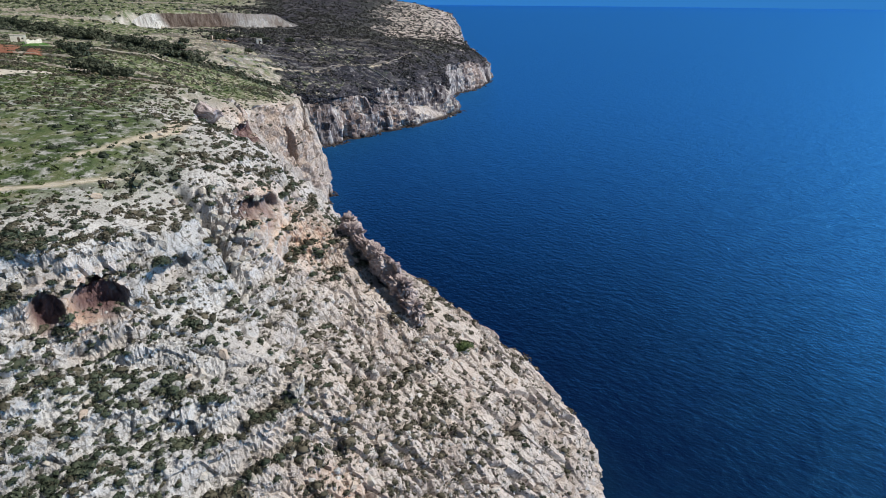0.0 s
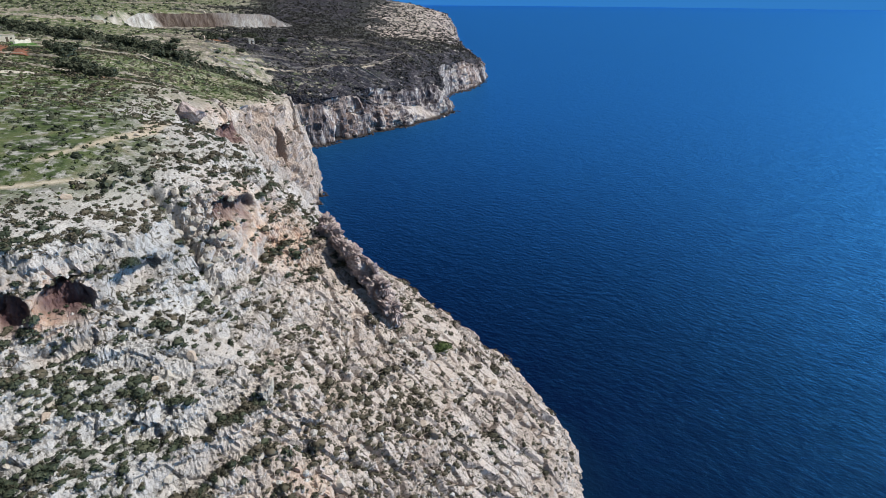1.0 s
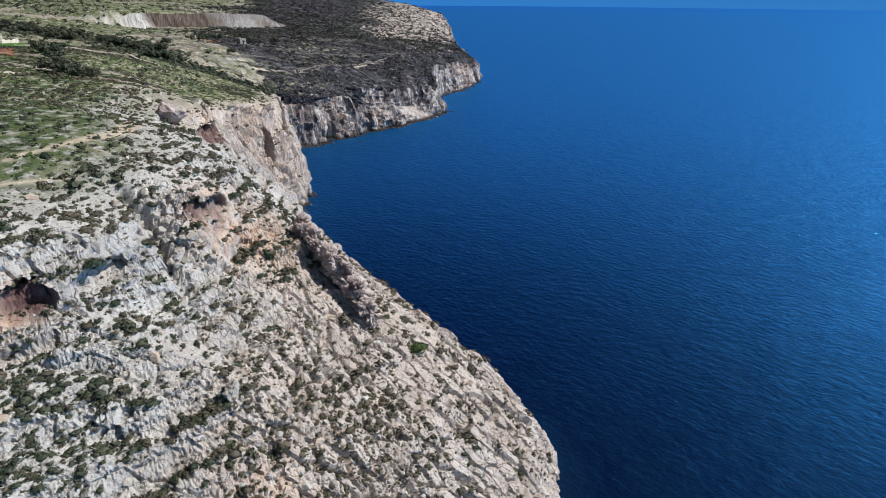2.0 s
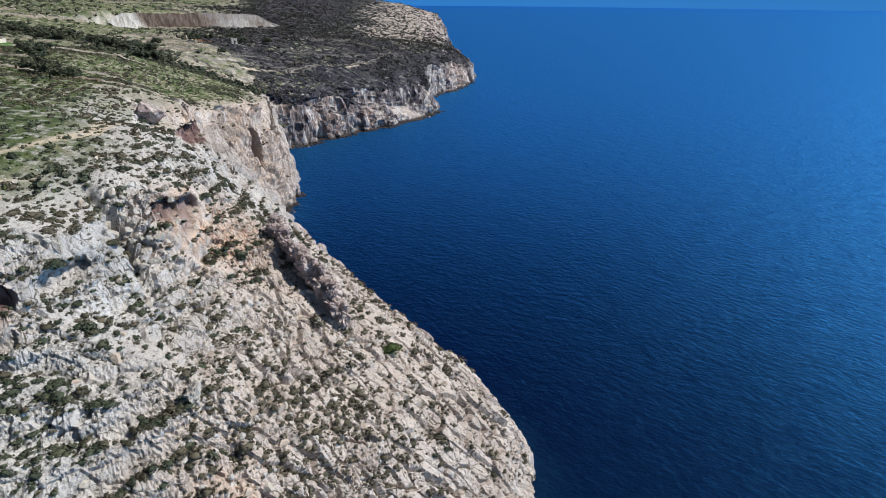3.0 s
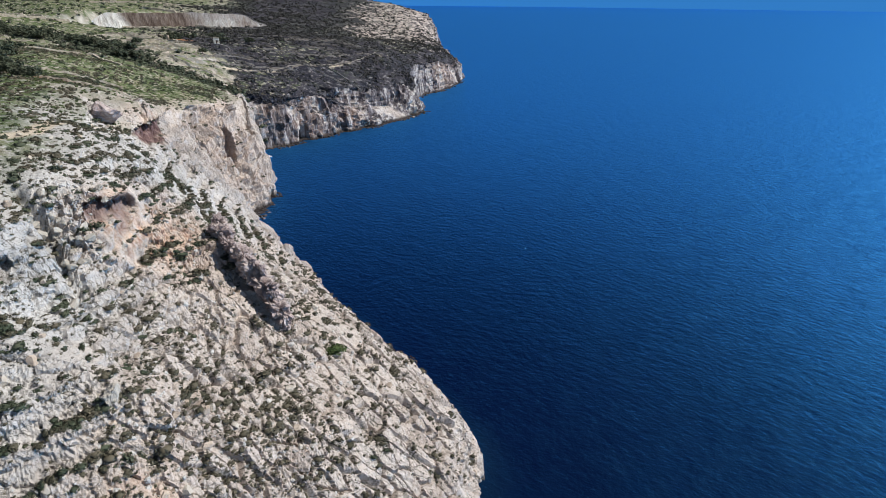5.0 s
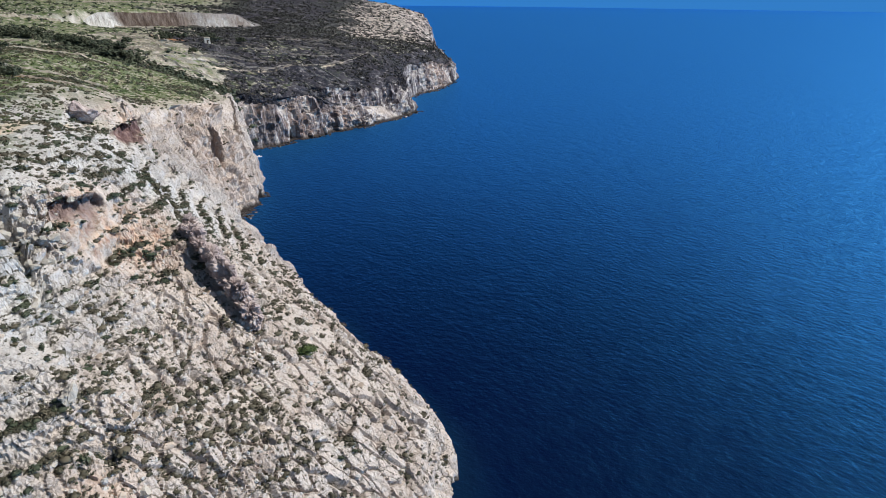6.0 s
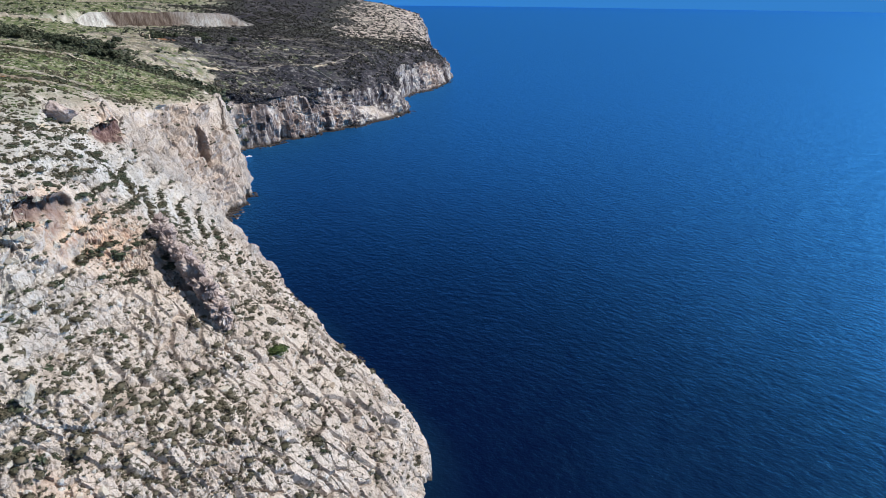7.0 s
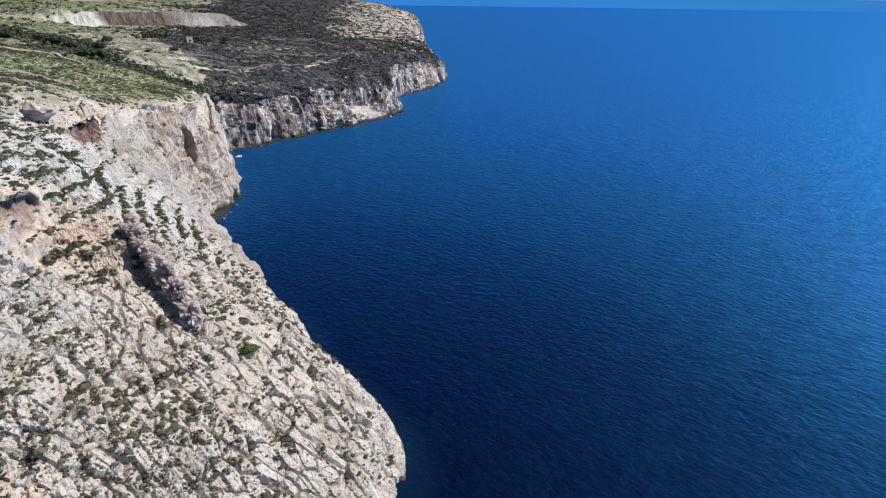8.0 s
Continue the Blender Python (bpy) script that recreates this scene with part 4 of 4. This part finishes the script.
def spur(name, lumps, material, label, seed):
    """A jagged spur grown from overlapping lumps, broken into blocks all along it."""
    root = new(name)
    root.location = lumps[0][0]
    for k, (c, r, turn) in enumerate(lumps):
        v, f = ico(5)
        a = radians(turn)
        u = np.sign(v) * np.abs(v) ** 0.82
        p = u * np.array(r)
        out = v / np.array(r)
        turned = np.array([[math.cos(a), math.sin(a), 0], [-math.sin(a), math.cos(a), 0], [0, 0, 1]])
        p, out = p @ turned, out @ turned
        p = p + p[:, 2:3] * np.array([-0.24, -0.27, 0]) + np.array(c)
        out /= np.linalg.norm(out, axis=1, keepdims=True)
        q = p + 0.35 * np.stack([fbm(p * 0.9, 3, seed + 4), fbm(p * 0.9, 3, seed + 5), fbm(p * 0.9, 3, seed + 6)], 1)
        g1, c1, l1 = worley(q * 0.55, seed)
        g2, c2, l2 = worley(q * 1.4, seed + 20)
        g3, c3, l3 = worley(q * 3.2, seed + 40)
        bump = 1.1 * (c1 - 0.5) + 0.7 * l1 - 0.5 * (1 - smooth(0.02, 0.10, g1)) + 0.6 * (c2 - 0.5) + 0.5 * l2 - 0.3 * (1 - smooth(0.03, 0.12, g2)) + 0.25 * (c3 - 0.5) + 0.3 * l3 + 0.15 * fbm(p * 2.4, 4, seed + 9)
        block = mesh_from("block", p + out * bump[:, None] - np.array(lumps[0][0]), f, material, True)
        block.parent = root
    return tagged(root, label, "rock")


spur("rock_pinnacle", [((-10.3, 87.0, 39.2), (2.6, 1.5, 3.8), -40), ((-11.0, 87.8, 41.9), (1.1, 0.9, 1.8), -10), ((-7.7, 84.6, 37.6), (3.1, 1.4, 3.7), -40),
                       ((-5.0, 82.6, 36.0), (3.2, 1.4, 3.8), -40), ((-2.9, 80.9, 33.6), (2.9, 1.4, 3.3), -40), ((-1.0, 79.4, 31.2), (2.2, 1.5, 2.4), -40)],
     PINNACLE, "craggy purple-grey rock pinnacle jutting from the slope", 12)
crag("rock_block", [((-47.4, 128.2, 52.0), (5.0, 3.2, 3.2), 20)], PINNACLE, "big grey-brown limestone block on the cliff rim", seed=31, rough=0.14)
knob = ground_at(-12.6, 53.2)
crag("boulder", [((-12.6, 53.2, knob + 0.3), (1.2, 1.1, 1.9), 10), ((-14.6, 53.6, knob - 0.2), (0.9, 0.9, 1.5), 60)], STONE, "upright pale limestone knob with a dark cleft", seed=41)
crag("boulder", [((5.6, 61.2, 22.2), (0.9, 1.1, 1.0), 40)], OCHRE, "dark grey broken boulder wedged in a hollow", seed=51)

BOULDERS = []
for k in range(8):
    v, f = rock_shape(600 + k, ICO3, 0.16)
    o = mesh_from("boulder", v, f, STONE if k % 3 else STONE_WARM, True)
    BOULDERS.append(o.data)
    bpy.data.objects.remove(o)


def thing_from(name, mesh, at, size, turn, label, category, group, squash=0.8):
    o = new(name, mesh)
    o.matrix_world = Matrix.Translation(at) @ Euler((turn * 0.21, turn * 0.13, turn)).to_matrix().to_4x4() @ Matrix.Diagonal((size, size * 0.85, size * squash, 1))
    return tagged(o, label, category, group)


pts, idx = pick(on_rock * (Y > 40) * (Y < 98) * (0.2 + seams) * (N2[:, 2] > 0.55), 110)
for k, p in enumerate(pts):
    size = 0.42 + 0.55 * rng.random() ** 2
    thing_from("boulder", BOULDERS[k % 8], (p[0], p[1], p[2] + size * 0.2), size, rng.uniform(0, 6.2), "angular pale limestone boulder on the slope" if k % 8 % 3 else "angular ochre limestone boulder on the slope",
               "boulder", "boulders on the slope")

# gully boulders, in stone coloured darker to stand for shade
GULLY = []
for k in range(4):
    v, f = rock_shape(640 + k, ICO3, 0.34)
    o = mesh_from("boulder", v, f, SHADED_STONE, True)
    GULLY.append(o.data)
    bpy.data.objects.remove(o)
pts, idx = pick(np.exp(-((X + 24.6) ** 2 + (Y - 71.6) ** 2) / 3.2 ** 2), 54)
for k, p in enumerate(pts):
    size = 0.35 + 0.6 * rng.random() ** 2
    thing_from("boulder", GULLY[k % 4], (p[0], p[1], p[2] + size * 0.05), size, rng.uniform(0, 6.2), "grey limestone boulder heaped in a gully, toned darker for shade", "boulder", "boulders of the gully", 0.95)

# ---------------------------------------------------------------- larger bushes
BUSHES = []
for k in range(6):
    v, f = shrub_shape(700 + k, 190, 0.13, 0.66)
    o = mesh_from("bush", v, f, SHRUB if k % 2 else GREEN)
    BUSHES.append(o.data)
    bpy.data.objects.remove(o)
wb = on_rock * (0.05 + patch * seams + 2.0 * tread) * (Y > 38) * (Y < 105)
pts, idx = pick(wb, 140)
for k, p in enumerate(pts):
    size = 0.55 + 0.45 * rng.random() ** 1.5
    thing_from("bush", BUSHES[k % 6], (p[0], p[1], p[2] - 0.1), size, rng.uniform(0, 6.2), "rounded olive-brown bush among limestone ledges" if k % 2 else "rounded dark green bush among limestone ledges",
               "bush", "bushes on the ledges", 0.75)
v, f = shrub_shape(750, 260, 0.12, 0.6)
o = mesh_from("bush", v, f, BRIGHT)
o.location = (6.9, 79.0, ground_at(6.9, 79.0) + 0.05)
o.scale = (1.9, 1.4, 1.1)
tagged(o, "fresh green bush standing out on the pale slope", "bush", "bushes on the ledges")


# ---------------------------------------------------------------- trees
def tree(at, height_m, spread, seed):
    r = np.random.default_rng(seed)
    root = new("tree")
    root.location = at
    bm = bmesh.new()
    h = height_m * 0.45
    bmesh.ops.create_cone(bm, segments=7, radius1=0.22, radius2=0.12, depth=h + 0.6, matrix=Matrix.Translation((0, 0, h / 2 - 0.3)))
    for k in range(5):
        a = k * 1.26 + r.uniform(-0.3, 0.3)
        m = Matrix.Translation((0, 0, h * 0.8)) @ Euler((0, 0.9, a)).to_matrix().to_4x4() @ Matrix.Translation((0, 0, spread * 0.3))
        bmesh.ops.create_cone(bm, segments=5, radius1=0.10, radius2=0.04, depth=spread * 0.7, matrix=m)
    part("trunk", bm, BARK, root, "grey-brown trunk with spreading limbs")
    vs, fs, n = [], [], 0
    for k in range(16):
        a, q2 = r.uniform(0, 6.28), r.uniform(0.1, 0.9) ** 0.6
        c = np.array([math.cos(a) * spread * q2, math.sin(a) * spread * q2, height_m * r.uniform(0.42, 0.86) - 0.25 * q2 * height_m * 0.4])
        v, f = shrub_shape(seed * 20 + k, 26, 0.3, 0.8)
        vs.append(v * spread * r.uniform(0.26, 0.44) + c)
        fs.append(f + n)
        n += len(v)
    crown = mesh_from("crown", np.concatenate(vs), np.concatenate(fs), GREEN)
    crown.parent = root
    tagged(crown, "uneven dark green crown")
    return tagged(root, "dark evergreen carob tree in a dry valley", "tree", "trees of the valley")


TREES = [tree((-84, 158, ground_at(-84, 158)), 4.2, 2.9, 1), tree((-79, 155, ground_at(-79, 155)), 3.6, 2.4, 2), tree((-124, 214, ground_at(-124, 214)), 4.5, 3.0, 3)]
spots = [(-88.5, 161), (-75, 152), (-92, 165), (-118, 208), (-121, 219), (-112, 200)]
for k in range(26):
    u = k / 25
    spots.append((-232 + 118 * u + rng.uniform(-5, 5), 352 - 44 * u + rng.uniform(-9, 9)))
for k in range(10):
    spots.append((-118 + rng.uniform(-20, 30), 360 + rng.uniform(-40, 40)))
for k, (x, y) in enumerate(spots):
    copy_thing(TREES[k % 3], pose(x, y, ground_at(x, y) - 0.1, 0, 0, rng.uniform(0, 360)))


# ---------------------------------------------------------------- field walls
def dry_wall(x0, y0, x1, y1, high, thick, material, label, seed, group="field walls"):
    """A rubble wall along the ground, with an uneven crest of single stones."""
    r = np.random.default_rng(seed)
    n = max(4, int(math.hypot(x1 - x0, y1 - y0) / 1.1))
    vs, fs = [], []
    for k in range(n + 1):
        t = k / n
        bend = 0.9 * math.sin(t * 5 + seed) + r.uniform(-0.12, 0.12)
        dx, dy = x1 - x0, y1 - y0
        ln = math.hypot(dx, dy)
        px, py = -dy / ln, dx / ln
        x, y = x0 + dx * t + px * bend, y0 + dy * t + py * bend
        g = ground_at(x, y)
        h = high * r.uniform(0.65, 1.1) * (0.4 if r.random() < 0.08 else 1)
        w = thick * r.uniform(0.85, 1.15)
        vs += [(x - px * w, y - py * w, g - 0.6), (x - px * w * 0.75, y - py * w * 0.75, g + h), (x + px * w * 0.75, y + py * w * 0.75, g + h * r.uniform(0.85, 1.05)), (x + px * w, y + py * w, g - 0.6)]
    for k in range(n):
        a, b = 4 * k, 4 * k + 4
        fs += [(a, b, b + 1, a + 1), (a + 1, b + 1, b + 2, a + 2), (a + 2, b + 2, b + 3, a + 3)]
    fs += [(0, 1, 2, 3), (4 * n + 3, 4 * n + 2, 4 * n + 1, 4 * n)]
    return tagged(mesh_from("dry_stone_wall", np.array(vs), np.array(fs), material, True), label, "wall", group)


for k in range(15):
    u = k / 14
    cx, cy = -96 - 58 * u + rng.uniform(-4, 4), 318 + 58 * u + rng.uniform(-3, 3)
    half = rng.uniform(9, 19)
    dry_wall(cx - half, cy - half * 0.28 + rng.uniform(-2, 2), cx + half, cy + half * 0.28 + rng.uniform(-2, 2), rng.uniform(0.8, 1.4), 0.5, DRYWALL, "pale dry stone terrace wall between small fields", 800 + k, "terrace walls")
for k in range(34):
    cx, cy = rng.uniform(-95, 5), rng.uniform(335, 480)
    if cx > float(coast(np.array([cy]))[0]) - 30:
        cx -= 45
    half = rng.uniform(7, 22)
    a = rng.uniform(-0.15, 0.75)
    dry_wall(cx - half * math.cos(a), cy - half * math.sin(a), cx + half * math.cos(a), cy + half * math.sin(a), rng.uniform(0.6, 1.1), 0.5, GREYWALL, "low lichened dry stone wall across the scrub", 840 + k, "headland walls")
for k, (x0, y0, x1, y1) in enumerate(((-96, 170, -66, 181), (-120, 168, -92, 176), (-110, 190, -80, 205), (-150, 240, -112, 262), (-170, 216, -150, 210),
                                      (-133, 199, -118, 205), (-182, 262, -160, 270), (-120, 262, -100, 246), (-215, 300, -170, 318), (-200, 290, -170, 300))):
    dry_wall(x0, y0, x1, y1, 0.8, 0.4, DRYWALL, "pale dry stone wall along a meadow", 900 + k, "meadow walls")
for k in range(16):
    cx, cy = rng.uniform(-330, -150), rng.uniform(400, 640)
    half = rng.uniform(15, 40)
    a = rng.uniform(-0.2, 0.6)
    dry_wall(cx - half * math.cos(a), cy - half * math.sin(a), cx + half * math.cos(a), cy + half * math.sin(a), rng.uniform(1.0, 1.8), 0.8, DRYWALL, "pale dry stone wall between distant fields", 930 + k, "distant walls")


# ---------------------------------------------------------------- tracks and tilled plots
def ribbon(name, pts, width, material, label, lift=0.07):
    vs, n = [], 0
    fine = []
    for (xa, ya), (xb, yb) in zip(pts[:-1], pts[1:]):
        m = max(2, int(math.hypot(xb - xa, yb - ya) / 1.0))
        fine += [(xa + (xb - xa) * k / m, ya + (yb - ya) * k / m) for k in range(m)]
    fine.append(pts[-1])
    cols = max(3, int(width / 0.8) + 1)
    for k, (x, y) in enumerate(fine):
        xa, ya = fine[max(0, k - 1)]
        xb, yb = fine[min(len(fine) - 1, k + 1)]
        ln = math.hypot(xb - xa, yb - ya)
        px, py = -(yb - ya) / ln, (xb - xa) / ln
        w = width * (1 + 0.12 * math.sin(k * 0.7) + 0.08 * math.sin(k * 1.9))
        for c in range(cols):
            s = (c / (cols - 1) - 0.5) * w
            edge = -0.25 if c in (0, cols - 1) else 0.0
            vs.append((x + px * s, y + py * s, ground_at(x + px * s, y + py * s) + lift + edge))
    return tagged(sheet(name, np.array(vs), len(fine), cols, material), label, "track" if material is ROADMAT else "field", kind="structure")


ribbon("track", [(-106, 116), (-100, 127), (-94, 139), (-90, 147)], 7.0, ROADMAT, "pale beaten earth track across the meadow", 0.2)
ribbon("footpath", [(-62, 61), (-52, 66), (-44, 70.5), (-37, 73.5)], 0.7, ROADMAT, "pale trodden path through the meadow", 0.04)
ribbon("headland_path", [(-90, 333), (-74, 338), (-62, 352), (-48, 376), (-34, 404), (-22, 424), (-14, 446)], 0.9, GREYWALL, "worn grey path winding over the scrubby headland", 0.55)
ribbon("red_field", [(-135, 197), (-147, 216), (-158, 233)], 8.0, REDSOIL, "freshly tilled red soil plot", 0.35)
ribbon("red_field", [(-127, 199), (-139, 220)], 4.5, REDSOIL, "freshly tilled red soil plot", 0.35)
ribbon("red_field", [(-94, 175), (-82, 178)], 2.2, REDSOIL, "narrow reddish bare plot", 0.3)
ribbon("green_field", [(-148, 236), (-168, 266)], 9.0, LAWN, "bright green irrigated crop plot", 0.4)


# ---------------------------------------------------------------- buildings
def field_house(at, turn, w, d, h, label, seed=1):
    root = new("field_house")
    root.matrix_world = Matrix.Translation(at) @ Euler((0, 0, radians(turn))).to_matrix().to_4x4()
    t = 0.35
    part("wall", box(-w / 2, w / 2, -d / 2, -d / 2 + t, -1, h, 0.04, 0.03, seed), PLASTER, root)
    part("wall", box(-w / 2, w / 2, d / 2 - t, d / 2, -1, h, 0.04, 0.03, seed + 1), PLASTER, root)
    part("wall", box(-w / 2, -w / 2 + t, -d / 2 + t, d / 2 - t, -1, h, 0.04, 0.03, seed + 2), PLASTER, root)
    part("wall", box(w / 2 - t, w / 2, -d / 2 + t, d / 2 - t, -1, h, 0.04, 0.03, seed + 3), PLASTER, root)
    part("roof", box(-w / 2 - 0.15, w / 2 + 0.15, -d / 2 - 0.15, d / 2 + 0.15, h, h + 0.25, 0.06), DRYWALL, root, "flat roof with a low kerb")
    part("door", box(-0.45, 0.45, -d / 2 - 0.03, -d / 2 + 0.05, 0, 2.0, 0.02), WOOD, root, "dark wooden door")
    win = part("window", box(w / 4 - 0.35, w / 4 + 0.35, -d / 2 - 0.03, -d / 2 + 0.05, 1.1, 1.8, 0.02), WOOD, root)
    part("pane", box(w / 4 - 0.28, w / 4 + 0.28, -d / 2 - 0.05, -d / 2 - 0.035, 1.17, 1.73, 0.0), DARKGLASS, win)
    return tagged(root, label, "house")


field_house((-168, 256, ground_at(-168, 256)), 35, 5.5, 4.0, 2.8, "small pale stone farm building with a flat roof")
field_house((-176, 250, ground_at(-176, 250)), 30, 4.0, 3.5, 2.5, "low whitewashed farm shed beside a wall")
field_house((-102.5, 372, ground_at(-102.5, 372)), 20, 3.2, 3.0, 2.9, "tiny pale field hut above the terraces")
dry_wall(-156, 243, -162, 262, 2.0, 0.4, PLASTER, "tall whitewashed boundary wall by the farm", 951)
dry_wall(-186, 246, -180, 252, 1.6, 0.3, PLASTER, "whitewashed boundary wall by the farm", 952)
ruin = new("ruined_hut")
ruin.location = (-127, 366, ground_at(-127, 366))
part("wall", box(-1.9, -0.7, -0.8, 0.8, -0.8, 3.4, 0.15, 0.2, 5), DRYWALL, ruin, "broken pale stone wall stub")
part("wall", box(1.0, 2.1, -0.8, 0.8, -0.8, 2.8, 0.15, 0.2, 6), DRYWALL, ruin, "broken pale stone wall stub")
part("wall", box(-0.7, 1.0, 0.4, 0.9, -0.8, 1.0, 0.1, 0.1, 7), PLASTER, ruin, "fallen rear wall")
tagged(ruin, "roofless ruined stone hut with two standing stubs", "ruin")

# ---------------------------------------------------------------- small boat in the bay
boat = new("boat")
boat.matrix_world = pose(-57.6, 292.4, 0.0, 0, 0, 25) @ Matrix.Diagonal((0.7, 0.7, 0.7, 1))
bm = box(-2.2, 2.2, -0.8, 0.8, -0.25, 0.55, 0.12)
for v in bm.verts:
    if v.co.x > 1.0:
        v.co.y *= 0.45
        v.co.z += 0.15
    if v.co.z < 0:
        v.co.y *= 0.75
part("hull", bm, HULL, boat, "white moulded hull")
part("cabin", box(-0.3, 0.9, -0.5, 0.5, 0.5, 1.15, 0.12), HULL, boat, "small white cabin")
part("outboard_motor", box(-2.5, -2.15, -0.18, 0.18, 0.1, 1.0, 0.06), WOOD, boat, "dark outboard motor")
tagged(boat, "small white motor boat lying in the bay", "boat")

# ---------------------------------------------------------------- old quarry
n_along, n_up = 240, 26
a_, h_ = np.meshgrid(np.linspace(-8, 148, n_along), np.linspace(0, 1, n_up), indexing="ij")
a_, h_ = a_.ravel(), h_.ravel()
top = 10.5 * smooth(-10, 12, a_) * (1 - smooth(122, 148, a_)) + 1.5 * fbm(np.stack([a_ * 0.05, a_ * 0, a_ * 0], 1), 3, 5)
back = 2.5 * fbm(np.stack([a_ * 0.06, h_ * 0.4, a_ * 0], 1), 4, 6) + 2.2 * h_ - 5.0
base = np.array([-212.0, 446.0]) + a_[:, None] * ql + back[:, None] * np.array([-ql[1], ql[0]])
zq = np.array([ground_at(x, y) for x, y in (np.array([-212.0, 446.0]) + np.linspace(-8, 148, n_along)[:, None] * ql - 7.0 * np.array([-ql[1], ql[0]]))])
zq = np.convolve(np.pad(zq, 8, mode="edge"), np.ones(17) / 17, "valid")
face = np.stack([base[:, 0], base[:, 1], np.repeat(zq, n_up) - 1.5 + h_ * (top + 1.5)], 1)
k = Mat("quarried_limestone", 0.95, specular=0.1)
tone = k.ramp(k.math("ADD", k.attr("fresh"), k.grey(k.noise(0.08, 6, 0.7), 0.3, 0.7, -0.3, 0.3)), [(0.1, (0.085, 0.062, 0.052)), (0.4, (0.17, 0.14, 0.125)), (0.65, (0.34, 0.33, 0.32)), (0.95, (0.62, 0.61, 0.59))])
tone = k.mix(k.grey(k.noise(0.35, 5, 0.65, (1, 1, 0.25)), 0.45, 0.65, 0, 0.6), tone, (0.26, 0.22, 0.19))
QUARRY = k.done(tone, k.bump(k.noise(0.5, 6, 0.7, (1, 1, 0.4)), 1.0, 1.5))
quarry = tagged(sheet("quarry_face", face, n_along, n_up, QUARRY), "white and brown cut limestone face of an old quarry", "quarry", kind="structure")
give(quarry, "fresh", 0.95 * (1 - smooth(22, 34, a_ + 8 * h_)) + 0.60 * smooth(68, 82, a_ + 6 * h_))
